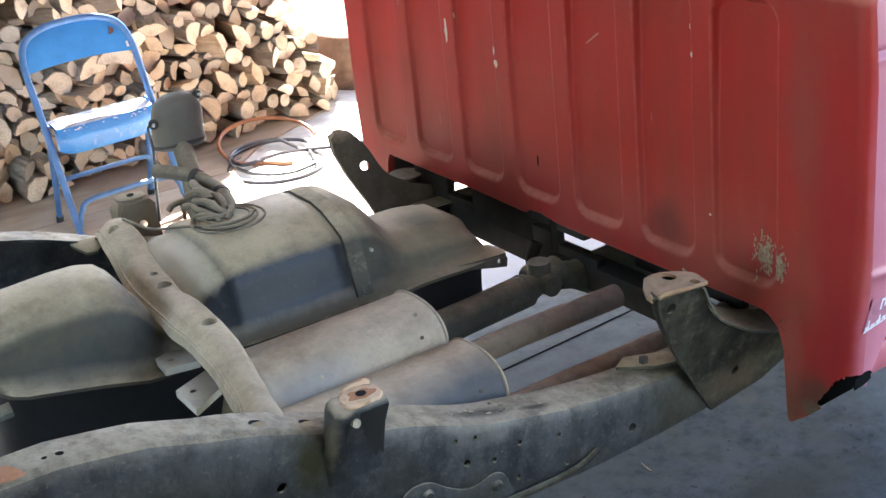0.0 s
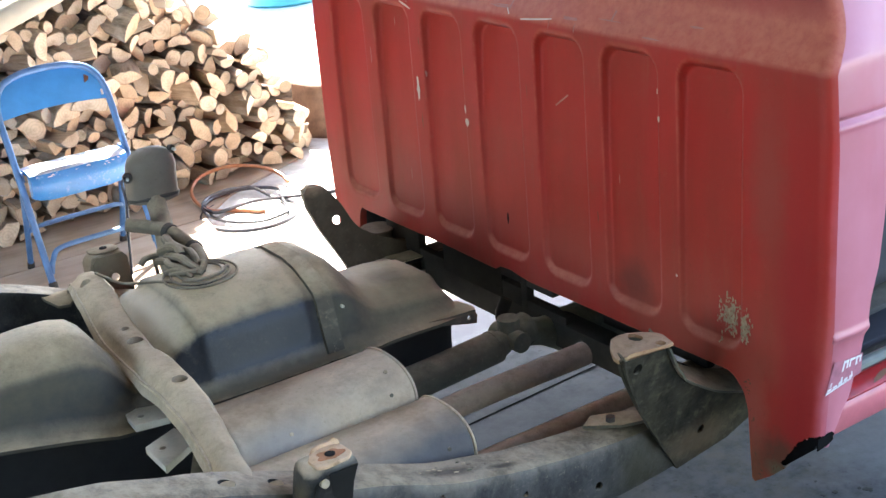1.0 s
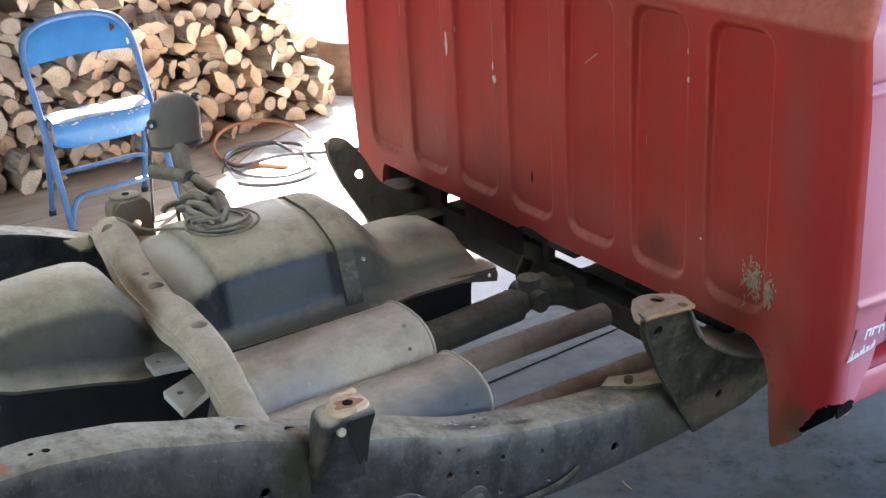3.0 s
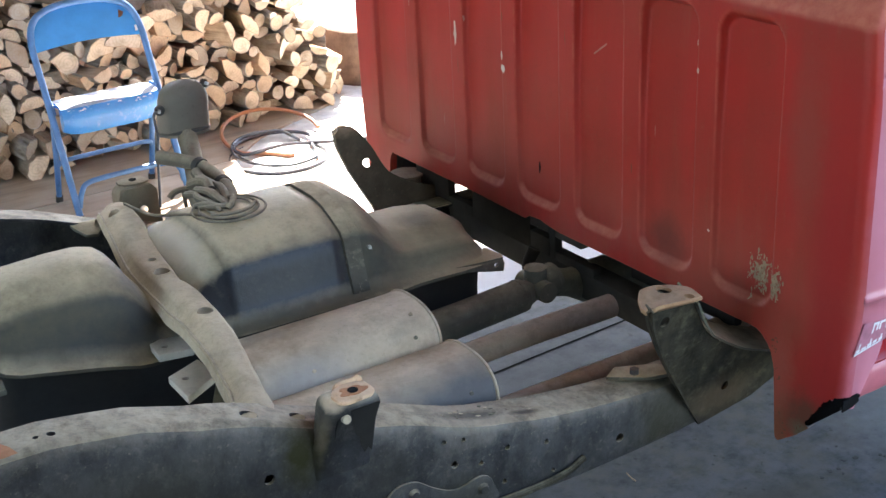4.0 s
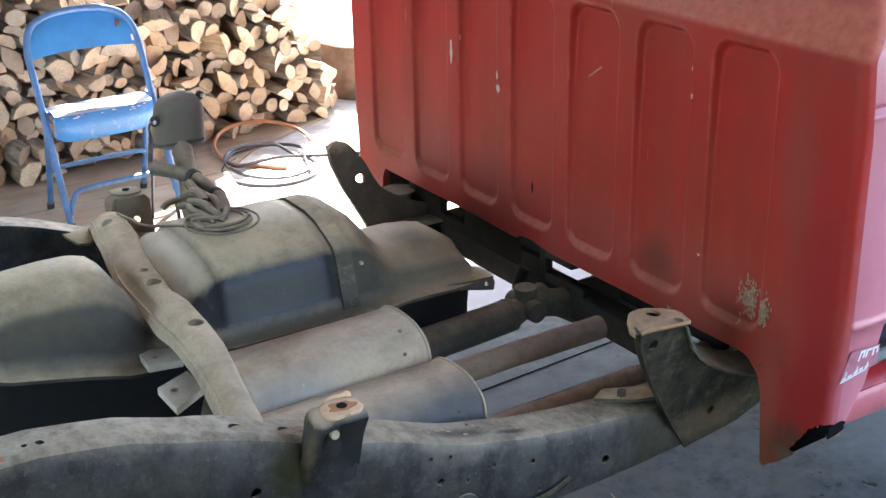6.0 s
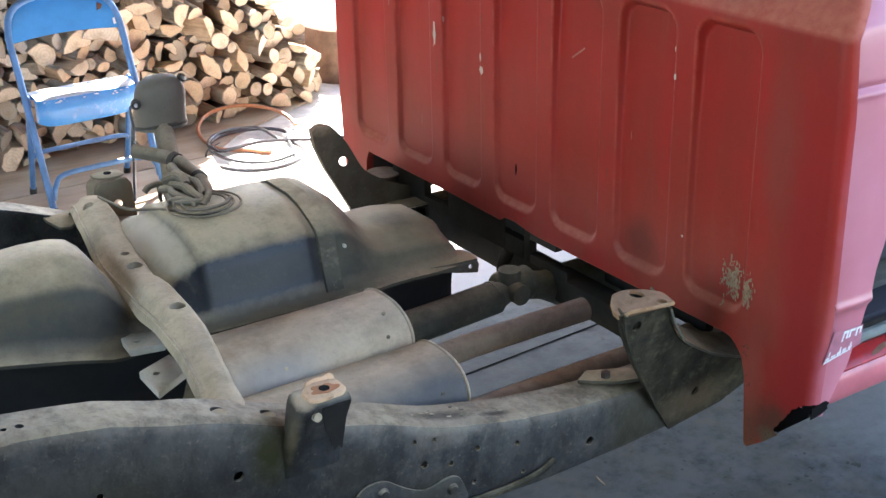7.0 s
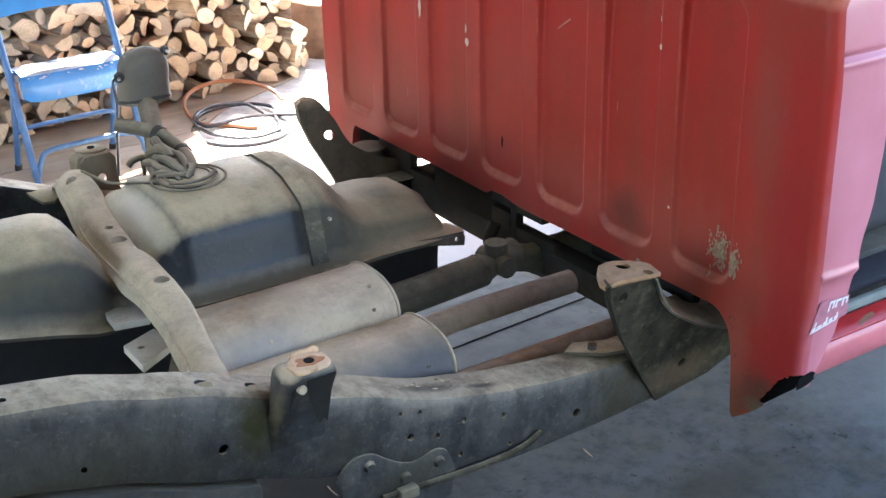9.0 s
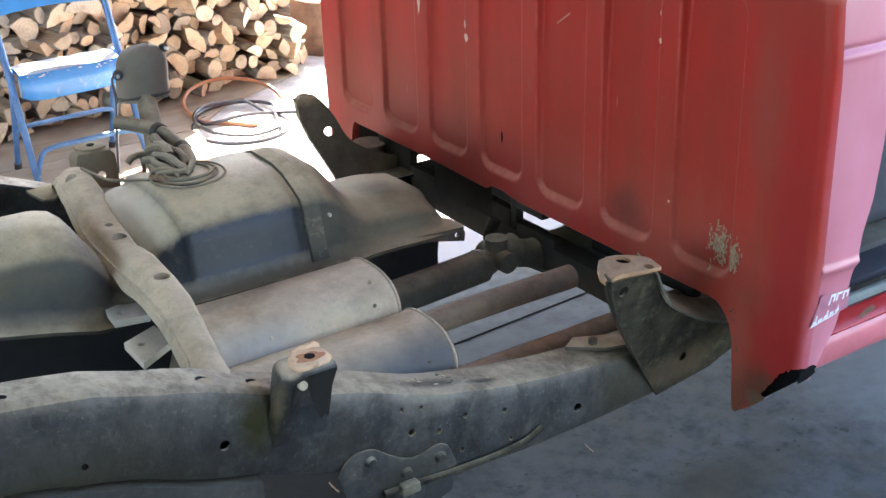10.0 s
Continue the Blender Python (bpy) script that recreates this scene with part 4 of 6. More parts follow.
part("exhaust_pipe", tube([(-0.45, -0.275, 0.512), (-0.36, -0.27, 0.514), (-0.218, -0.27, 0.515), (-0.07, -0.27, 0.514)], 0.0235, 20), M_PIPE, truck, "rust-brown exhaust pipe, cut off")
part("exhaust_pipe", tube([(-0.45, -0.36, 0.440), (-0.25, -0.36, 0.440), (0.0, -0.36, 0.440), (0.4, -0.35, 0.437)], 0.021, 20), M_LOWPIPE, truck, "rust-brown exhaust pipe")
shaft = part("drive_shaft", tube([(-0.60, -0.06, 0.468), (-0.35, -0.055, 0.463), (-0.12, -0.045, 0.468)], 0.035, 24), M_SHAFT, truck, "greasy dark drive shaft")
part("yoke", tube([(-0.13, -0.045, 0.468), (-0.10, -0.043, 0.47), (-0.075, -0.04, 0.474), (-0.03, -0.035, 0.478)], lambda t: 0.036 - 0.012 * math.sin(3.1 * t), 16), M_SHAFT, shaft)
part("joint_cap", cylinder((-0.08, -0.04, 0.455), (-0.08, -0.04, 0.518), 0.024, 20), M_SHAFT, shaft)
part("joint_cap", cylinder((-0.08, -0.085, 0.475), (-0.08, 0.005, 0.475), 0.022, 20), M_SHAFT, shaft)
part("bracket", tube([(0.0, 0.085, 0.43), (-0.005, 0.088, 0.46), (0.01, 0.085, 0.495)], 0.014, 12), M_UNDER, truck, "grimy upright bracket")
part("gearbox", tube([(-0.03, -0.035, 0.468), (0.05, -0.03, 0.445), (0.2, -0.02, 0.41), (0.6, 0.0, 0.40), (1.0, 0.0, 0.40)], lambda t: 0.03 + 0.06 * max(0.0, min(1, t * 2.0 - 0.3)), 20), M_SHAFT, truck, "dark greasy gearbox")

def cross_tube(x, z, w, h, y0=-0.46, y1=0.46):
    return box(x - w, x + w, y0, y1, z - h, z + h, 0.012)
part("cross_member", cross_tube(0.055, 0.452, 0.03, 0.032, -0.45, 0.44), M_UNDER, truck, "dark cross member under the cab")
part("cross_member", cross_tube(0.42, 0.43, 0.06, 0.035), M_DARK, truck, "dark cross member under the cab")

def wheel(x, s):
    prof = [(0.17, -0.095), (0.19, -0.10), (0.29, -0.105), (0.325, -0.085), (0.335, -0.05), (0.335, 0.05), (0.325, 0.085), (0.29, 0.105), (0.19, 0.10), (0.17, 0.095)]
    rings = [[(x + r * math.cos(a), s * 0.68 + w, 0.335 + r * math.sin(a)) for a in (2 * math.pi * j / 40 for j in range(40))] for r, w in prof]
    rings.append(rings[0])
    w = part("wheel", loft(rings, caps=False), M_RUBBER, truck, "black tyre on a steel wheel")
    part("rim", cylinder((x, s * 0.68 - 0.06, 0.335), (x, s * 0.68 + 0.06, 0.335), 0.175, 32), M_TAB, w)
for wx in (-2.15, 2.2):
    wheel(wx, -1)
    wheel(wx, 1)
    part("axle", cylinder((wx, -0.66, 0.335), (wx, 0.66, 0.335), 0.04, 20), M_DARK, truck)
    for s_ in (-1, 1):
        part("axle_stand", box(wx - 0.05, wx + 0.05, s_ * 0.48 - 0.03, s_ * 0.48 + 0.03, 0.33, 0.64 if wx < 0 else 0.37, 0.005), M_DARK, truck)

# ---- brackets on the rails ----
WEB = [(-0.263, 0.600, 0.680), (-0.256, 0.600, 0.684), (-0.213, 0.600, 0.678), (-0.163, 0.600, 0.669), (-0.138, 0.590, 0.626), (-0.100, 0.573, 0.579), (-0.042, 0.558, 0.538), (0.016, 0.554, 0.507), (0.160, 0.546, 0.455), (0.170, 0.530, 0.430), (0.053, 0.528, 0.388), (-0.075, 0.528, 0.372), (-0.137, 0.540, 0.470), (-0.199, 0.570, 0.558), (-0.242, 0.590, 0.632)]

def strip(line, inner, thick, drop=0.0):
    """A bent flange: runs along the points of line and reaches inwards to y = inner, or by 30 mm."""
    rings = []
    for k, (x, y, z) in enumerate(line):
        p, q = line[max(k - 1, 0)], line[min(k + 1, len(line) - 1)]
        t = Vector((q[0] - p[0], 0, q[2] - p[2])).normalized()
        n = Vector((-t.z, 0, t.x)) * thick
        a, b = Vector((x, y + 0.004, z)), Vector((x + drop, inner or y - 0.030, z))
        rings.append([a, b, b + n, a + n])
    return loft(rings)

def mirrored(bm, s, dx=0.0, dz=0.0):
    for v in bm.verts:
        v.co.y *= s
        v.co.x += dx
        v.co.z += dz
    return bm

def smooth_line(pts, steps=4):
    return [tuple(p) for p in spline(pts, steps)]

def cab_mount(s):
    """Pressed horn on the outside of a rail: a web with turned flanges and a pad on top."""
    edge = smooth_line(WEB[3:9]) + [WEB[9], WEB[10]] + smooth_line(WEB[11:15] + WEB[:1]) + [WEB[1], WEB[2]]
    bm = bmesh.new()
    a = [bm.verts.new((x, y - 0.004, z)) for x, y, z in edge]
    b = [bm.verts.new((x, y - 0.010, z)) for x, y, z in edge]
    bm.faces.new(a)
    bm.faces.new(b)
    for k in range(len(edge)):
        bm.faces.new((a[k], a[(k + 1) % len(edge)], b[(k + 1) % len(edge)], b[k]))
    bmesh.ops.triangulate(bm, faces=[f for f in bm.faces if len(f.verts) > 4])
    web = part("cab_mount", mirrored(bm, s), M_MOUNT, truck, "curved dark cab mount bracket with a dusty pad", sharp=30)
    cut(web, [cylinder((-0.222, s * 0.5, 0.650), (-0.222, s * 0.7, 0.650), 0.010, 18), cylinder((-0.027, s * 0.5, 0.442), (-0.027, s * 0.6, 0.442), 0.009, 14)])
    left = smooth_line([(-0.112, 0.533, 0.430), (-0.137, 0.540, 0.470), (-0.199, 0.570, 0.558), (-0.242, 0.590, 0.632), (-0.257, 0.600, 0.668), (-0.258, 0.601, 0.683)])
    part("flange", mirrored(strip(left, 0.0, 0.004, 0.012), s), M_MOUNT, web, "dark turned flange")
    part("flange", mirrored(strip(smooth_line(WEB[3:6]), 0.520, 0.004, 0.03), s), M_SHAFT, web)
    part("flange", mirrored(strip(smooth_line(WEB[5:9]), 0.460, 0.004, 0.03), s), M_STRAP, web, "dusty turned flange")
    top = [(-0.246, 0.600), (-0.256, 0.597), (-0.262, 0.588), (-0.261, 0.574), (-0.252, 0.556), (-0.236, 0.541), (-0.212, 0.532), (-0.190, 0.529), (-0.160, 0.534), (-0.137, 0.549), (-0.135, 0.560), (-0.148, 0.598), (-0.160, 0.601)]
    pad = part("mount_pad", mirrored(prism(top, 0.0, 0.007, lambda u, v, d: (u, v, 0.679 - 0.20 * (u + 0.19) - 0.022 * max(0.0, (-0.228 - u) / 0.034) ** 2 + d), 0.002), s), M_PAD, web, "dusty worn mount pad with two holes")
    cut(pad, [cylinder((-0.188, s * 0.548, 0.6), (-0.188, s * 0.548, 0.8), 0.013, 18), cylinder((-0.168, s * 0.588, 0.6), (-0.168, s * 0.588, 0.8), 0.009, 18)])
cab_mount(-1)
FAR = smooth_line([(-0.223, 0.0, 0.711), (-0.201, 0.0, 0.711), (-0.177, 0.0, 0.698), (-0.139, 0.0, 0.650), (-0.105, 0.0, 0.588), (-0.068, 0.0, 0.556), (0.0, 0.0, 0.522), (0.08, 0.0, 0.500)])
FAR = [(p[0], p[2]) for p in FAR] + [(0.10, 0.40), (-0.10, 0.40), (-0.146, 0.502), (-0.202, 0.602), (-0.227, 0.662), (-0.233, 0.70)]
fm = prism(FAR, 0.514, 0.530, lambda u, v, d: (u, d, v))
bmesh.ops.triangulate(fm, faces=[f for f in fm.faces if len(f.verts) > 4])
fm = part("cab_mount", fm, M_FARMOUNT, truck, "curved dark cab mount bracket with a dusty pad", sharp=30)
cut(fm, [cylinder((-0.2165, 0.4, 0.660), (-0.0555, 0.7, 0.543), 0.0105, 18)])
rings = []
for u, v in FAR[:-6]:
    rings.append([(u, 0.518, v - 0.002), (u, 0.518, v + 0.003), (u + 0.012, 0.575, v - 0.021), (u + 0.012, 0.575, v - 0.026)])
part("flange", loft(rings), M_FARMOUNT, fm, "dusty turned flange")
part("mount_pad", prism([(-0.222, 0.514), (-0.205, 0.512), (-0.195, 0.516), (-0.190, 0.53), (-0.200, 0.540), (-0.215, 0.54)], 0.0, 0.003, lambda u, v, d: (u, v, 0.709 - 0.3 * max(0.0, u + 0.20) + d), 0.002), M_CROSS, fm)

def bed_mount(s, dx, dz):
    """Small pressed bed mount: a rusted pad, a flank running down into the rail and a dark patch on its face."""
    rings = []
    for x, y, z, yi in ((-0.842, 0.5225, 0.55, 0.516), (-0.836, 0.532, 0.60, 0.516), (-0.829, 0.552, 0.65, 0.516), (-0.824, 0.568, 0.676, 0.516)):
        rings.append([(x, yi, z), (x - 0.004, y - 0.014, z), (x + 0.004, y - 0.003, z), (x + 0.016, y, z), (-0.750, y + 0.001, z), (-0.744, y - 0.004, z), (-0.744, yi, z)])
    for q, z in ((0.93, 0.685), (0.80, 0.691), (0.62, 0.693)):
        rings.append([(-0.784 + q * (p[0] + 0.784), 0.545 + q * (p[1] - 0.545), z) for p in rings[3]])
    ob = part("bed_mount", mirrored(loft(rings), s, dx, dz), M_RAIL if s < 0 else M_MUD, truck, "bolt-on bed mount with a rusted pad" if s < 0 else "brown dusty bed mount on the far rail", sharp=50)
    if s < 0:
        face = prism([(-0.794, 0.678), (-0.7475, 0.678), (-0.7465, 0.64), (-0.7455, 0.574), (-0.752, 0.584), (-0.758, 0.575), (-0.763, 0.59), (-0.768, 0.61), (-0.776, 0.618), (-0.786, 0.65)], 0.0, 1.0, lambda u, v, d: (u, interp([(0.55, 0.5225), (0.60, 0.532), (0.65, 0.552), (0.68, 0.570)], v) + 0.0015 - 0.002 * d, v))
        bmesh.ops.triangulate(face, faces=[f for f in face.faces if len(f.verts) > 4])
        part("face", mirrored(face, s, dx, dz), M_TARSHADE, ob, "dark patch with a ragged lower edge")
    pad = part("pad", mirrored(prism([(-0.812, 0.568), (-0.814, 0.545), (-0.804, 0.529), (-0.785, 0.522), (-0.762, 0.524), (-0.750, 0.534), (-0.750, 0.562), (-0.760, 0.572), (-0.800, 0.574)], 0.689, 0.697, lambda u, v, d: (u, v, d), 0.004), s, dx, dz), M_CREAM if s < 0 else M_MUD, ob, "orange rusted pad with a hole" if s < 0 else "brown dusty pad with a hole")
    part("hole", mirrored(cylinder((-0.780, 0.550, 0.690), (-0.780, 0.550, 0.6987), 0.0080, 18), s, dx, dz), M_BLACK, ob)
    if s < 0:
        ring = [(-0.781 + (0.020 + 0.0035 * math.sin(3 * a + 0.6) + 0.002 * math.sin(7 * a)) * math.cos(a), 0.550 + (0.0145 + 0.0025 * math.sin(2 * a + 1.0) + 0.0015 * math.sin(5 * a)) * math.sin(a)) for a in (2 * math.pi * j / 36 for j in range(36))]
        part("rust_ring", mirrored(prism(ring, 0.690, 0.6979, lambda u, v, d: (u, v, d)), s, dx, dz), M_RUSTY, ob, "orange rust round the hole")
        part("back_tab", mirrored(prism([(-0.800, 0.688), (-0.794, 0.6985), (-0.780, 0.702), (-0.768, 0.700), (-0.758, 0.704), (-0.750, 0.698), (-0.748, 0.688)], 0.519, 0.523, lambda u, v, d: (u, d, v), 0.001), s, dx, dz), M_CREAM, ob, "pale scraped back edge of the pad")
        part("tar_drip", mirrored(prism([(-0.8125, 0.664), (-0.808, 0.666), (-0.808, 0.640), (-0.8105, 0.618), (-0.8125, 0.640)], 0.0, 1.0, lambda u, v, d: (u, interp([(0.55, 0.5225), (0.60, 0.532), (0.65, 0.552), (0.68, 0.570)], v) + 0.0012 - 0.002 * d, v)), s, dx, dz), M_TARSHADE, ob, "black drip")
        part("bolt_head", mirrored(cylinder((-0.802, 0.560, 0.664), (-0.802, 0.5685, 0.665), 0.0068, 16), s, dx, dz), M_CROSS, ob)
    else:
        plate = part("back_plate", mirrored(prism([(-0.822, 0.54), (-0.818, 0.680), (-0.806, 0.692), (-0.752, 0.692), (-0.742, 0.680), (-0.735, 0.54)], 0.512, 0.518, lambda u, v, d: (u, d, v), 0.002), s, dx, dz), M_MUD, ob, "brown rusty back plate")
        for body in (ob, plate):
            cut(body, [cylinder((-0.764, 0.315, 0.710), (-0.652, 0.665, 0.579), 0.0085, 16)])
    return ob
bed_mount(-1, 0.0, 0.0)
bed_mount(1, 0.075, -0.004)

# spring hanger plate and bolts on the near rail
wavy = [(p[0], p[2]) for p in smooth_line([(x, 0.0, z) for x, z in ((-0.735, 0.455), (-0.722, 0.477), (-0.705, 0.488), (-0.686, 0.489), (-0.666, 0.483), (-0.643, 0.465), (-0.619, 0.450), (-0.600, 0.443), (-0.584, 0.443), (-0.565, 0.448), (-0.548, 0.449), (-0.533, 0.441), (-0.525, 0.425), (-0.516, 0.402))], 3)]
wavy += [(-0.525, 0.352), (-0.60, 0.33), (-0.67, 0.345), (-0.72, 0.41)]
plate = prism(wavy, -0.5255, -0.5205, lambda u, v, d: (u, d, v), 0.0015)
hanger = part("spring_hanger", plate, M_RAIL, truck, "riveted spring hanger plate")
for x, z in ((-0.677, 0.465), (-0.548, 0.425), (-0.613, 0.420)):
    part("bolt", cylinder((x, -0.525, z), (x, -0.5315, z), 0.011, 16, 0.007), M_RAIL, hanger)
part("pinch_clip", box(-0.632, -0.598, -0.545, -0.526, 0.390, 0.408, 0.003), M_FARMOUNT, hanger)
part("brake_pipe", tube([(-0.66, -0.532, 0.402), (-0.592, -0.530, 0.397), (-0.512, -0.529, 0.390), (-0.436, -0.528, 0.387), (-0.377, -0.527, 0.391), (-0.339, -0.524, 0.403)], 0.0060, 10), M_MOUNT, truck)
shackle = part("spring_shackle", tube([(-1.215, -0.528, 0.60), (-1.190, -0.532, 0.578), (-1.172, -0.534, 0.550), (-1.166, -0.534, 0.515), (-1.175, -0.532, 0.46)], lambda t: 0.020 + 0.010 * t, 14), M_SHAFT, truck, "olive-brown spring shackle under the rail")
part("worn_edge", tube([(-1.192, -0.553, 0.580), (-1.172, -0.556, 0.555), (-1.160, -0.558, 0.530)], 0.004, 8), M_LIP, shackle)
tabr = part("rail_tab", prism([(-0.235, -0.455), (-0.20, -0.435), (-0.13, -0.47), (-0.12, -0.52), (-0.18, -0.50)], 0.487, 0.494, lambda u, v, d: (u, v, d), 0.002), M_STRAP, truck, "bent steel tab bolted to the rail")
part("bolt", cylinder((-0.187, -0.475, 0.49), (-0.187, -0.475, 0.503), 0.009, 6), M_BOLT, tabr)

# ---- cab ----
def half_width(z):
    return 0.790 - 0.10 * max(0.0, z - 1.0) ** 1.2 - 0.33 * max(0.0, z - 1.14) - 0.06 * max(0.0, 0.70 - z)

def cab_x(y, z):
    """Depth of the pressed rear panel: seven recessed flutes between raised ribs, rounded outer corners and top."""
    x = 0.0
    for k in range(7):
        r = -0.607 + 0.196 * k
        u0, u1, v0, v1 = r, r + 0.143, 0.613, 1.105
        cr = 0.035
        cx, cy = (u0 + u1) / 2, (v0 + v1) / 2
        qx, qy = abs(y - cx) - (u1 - u0) / 2 + cr, abs(z - cy) - (v1 - v0) / 2 + cr
        d = math.hypot(max(qx, 0), max(qy, 0)) + min(max(qx, qy), 0) - cr
        t = min(1.0, max(0.0, (-d + 0.004) / 0.011))
        x += (0.0095 + 0.009 * max(0.0, min(1.0, (z - 0.90) / 0.2))) * t * t * (3 - 2 * t)
    d = half_width(z) * (1.0 if y < 0 else 1.028) - abs(y)
    r = 0.024 if y < 0 else 0.014
    if d < r:
        q = min(1.0, 1 - d / r)
        x += 0.8 * r * (1 - math.sqrt(max(0.0, 1 - q * q)))
    if z > 1.12:
        q = z - 1.12
        x += 0.045 * (1 - math.exp(-(q / 0.045) ** 2)) + 0.12 * max(0.0, q - 0.06)
    return x

CORNER = [(-0.660, 0.369), (-0.652, 0.374), (-0.6475, 0.406), (-0.642, 0.451), (-0.634, 0.510), (-0.622, 0.538), (-0.612, 0.549), (-0.598, 0.561), (-0.586, 0.566), (-0.575, 0.567)]
CORNER_FAR = [(0.665, 0.571), (0.676, 0.562), (0.686, 0.545), (0.692, 0.515), (0.698, 0.44), (0.712, 0.385), (0.74, 0.39), (0.812, 0.46)]
def bottom_of(y):
    if y > 0.665:
        return interp(CORNER_FAR, y)
    if -0.02 < y < 0.30:
        return 0.567 + interp([(-0.02, 0.0), (0.02, 0.004), (0.05, 0.009), (0.085, 0.007), (0.105, -0.004), (0.30, 0.0)], y)
    if y > -0.575:
        return 0.567
    if y > -0.660:
        return interp(CORNER, y)
    if y > -0.70:
        return 0.369 + 0.031 * (-0.660 - y) / 0.040
    return 0.400 + 0.099 * (-0.70 - y) / 0.10

bm = bmesh.new()
NY, NZ = 460, 150
grid = []
for i in range(NY + 1):
    col = []
    for j in range(NZ + 1):
        v = -1 + 2 * i / NY
        zt = 1.50
        y = (0.812 if v > 0 else 0.79) * v
        zb = bottom_of(y)
        w = j / NZ
        z = zb + (0.60 - zb) * w / 0.12 if w < 0.12 else 0.60 + (zt - 0.60) * (w - 0.12) / 0.88
        yy = y * half_width(z) / 0.79
        col.append(bm.verts.new((cab_x(yy, z), yy, z)))
    grid.append(col)
for i in range(NY):
    for j in range(NZ):
        bm.faces.new((grid[i][j], grid[i + 1][j], grid[i + 1][j + 1], grid[i][j + 1]))
for i in range(NY):
    a, b = grid[i][0], grid[i + 1][0]
    c, d = bm.verts.new(b.co + Vector((0.02, 0, 0.004))), bm.verts.new(a.co + Vector((0.02, 0, 0.004)))
    bm.faces.new((a, d, c, b))
HOLE = [(-0.700, 0.432), (-0.710, 0.443), (-0.718, 0.458), (-0.734, 0.482), (-0.748, 0.497), (-0.765, 0.510), (-0.80, 0.515), (-0.80, 0.506), (-0.763, 0.472), (-0.734, 0.444), (-0.712, 0.424)]
def inside(y, z, poly):
    odd = False
    for k in range(len(poly)):
        (ya, za), (yb, zb) = poly[k - 1], poly[k]
        if (za > z) != (zb > z) and y < (yb - ya) * (z - za) / (zb - za) + ya:
            odd = not odd
    return odd
near = [f for f in bm.faces if -0.82 < f.calc_center_median().y < -0.66 and f.calc_center_median().z < 0.53]
bmesh.ops.subdivide_edges(bm, edges=list({e for f in near for e in f.edges}), cuts=4, use_grid_fill=True)
def ragged(c):
    n = 0.002 * noise.noise(c * 110) + 0.0015 * noise.noise(c * 300)
    return inside(c.y + n, c.z + n, HOLE)
bmesh.ops.delete(bm, geom=[f for f in bm.faces if f.calc_center_median().z < 0.53 and ragged(f.calc_center_median())], context='FACES')
bmesh.ops.remove_doubles(bm, verts=bm.verts, dist=0.0002)
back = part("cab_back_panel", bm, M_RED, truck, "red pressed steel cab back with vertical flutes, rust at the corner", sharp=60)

# rear pillar beside the door opening, with its belt groove and lower step
def pillar_y(z):
    y = -half_width(z) - 0.001
    y += 0.005 * math.exp(-((z - 1.052) / 0.005) ** 2)
    y -= 0.002 * math.exp(-((z - 1.040) / 0.006) ** 2)
    y -= 0.005 * math.exp(-((z - 0.690) / 0.009) ** 2)
    if z < 0.695:
        q = min(1.0, (0.695 - z) / 0.03)
        y += 0.003 * q * q * (3 - 2 * q)
    return y
PILLAR_W = [(0.485, 0.020), (0.537, 0.045), (0.573, 0.064), (0.623, 0.074), (0.645, 0.082), (0.67, 0.086), (0.73, 0.093), (0.80, 0.112), (0.886, 0.121), (1.05, 0.130), (1.50, 0.135)]
rings = []
zs = sorted(set([0.485 + 0.01 * k for k in range(102)] + [1.03 + 0.002 * k for k in range(16)] + [0.68 + 0.002 * k for k in range(12)]))
for z in zs:
    y = pillar_y(z)
    x0 = cab_x(-half_width(z), z) - 0.002 
    w = interp(PILLAR_W, z)
    rings.append([(x0 + 0.002, y + 0.030, z), (x0, y + 0.004, z), (x0 + 0.004, y + 0.001, z), (x0 + w * 0.5, y - 0.002, z), (x0 + w - 0.006, y - 0.001, z), (x0 + w, y + 0.006, z), (x0 + w, y + 0.06, z), (x0 + 0.01, y + 0.06, z)])
pillar = part("cab_pillar", loft(rings), M_SHEENRED, truck, "red door pillar with painted-in sky sheen and a worn sticker")
rr = random.Random(8)
# Thin black plates on the pillar stand for the hole's dark inside.
edge = [(0.001, 0.487), (0.001, 0.509), (0.014, 0.511), (0.024, 0.514), (0.034, 0.513), (0.041, 0.508), (0.037, 0.503), (0.040, 0.498), (0.031, 0.493), (0.022, 0.489)]
part("rust_hole", prism([(x + rr.uniform(-0.0015, 0.0015), z + rr.uniform(-0.001, 0.001)) for x, z in edge], 0.0, 0.002, lambda u, v, d: (u, pillar_y(v) - 0.0015 - d, v)), M_BLACK, pillar, "dark ragged rust hole")
front = [(0.030, 0.487), (0.030, 0.503), (0.022, 0.510), (0.012, 0.508), (0.004, 0.513), (0.0, 0.510), (0.0, 0.487)]
part("rust_hole", prism(front, 0.0, 0.002, lambda u, v, d: (cab_x(-half_width(v), v) - 0.0030 - d, pillar_y(v) + u, v)), M_BLACK, pillar, "dark ragged rust hole")
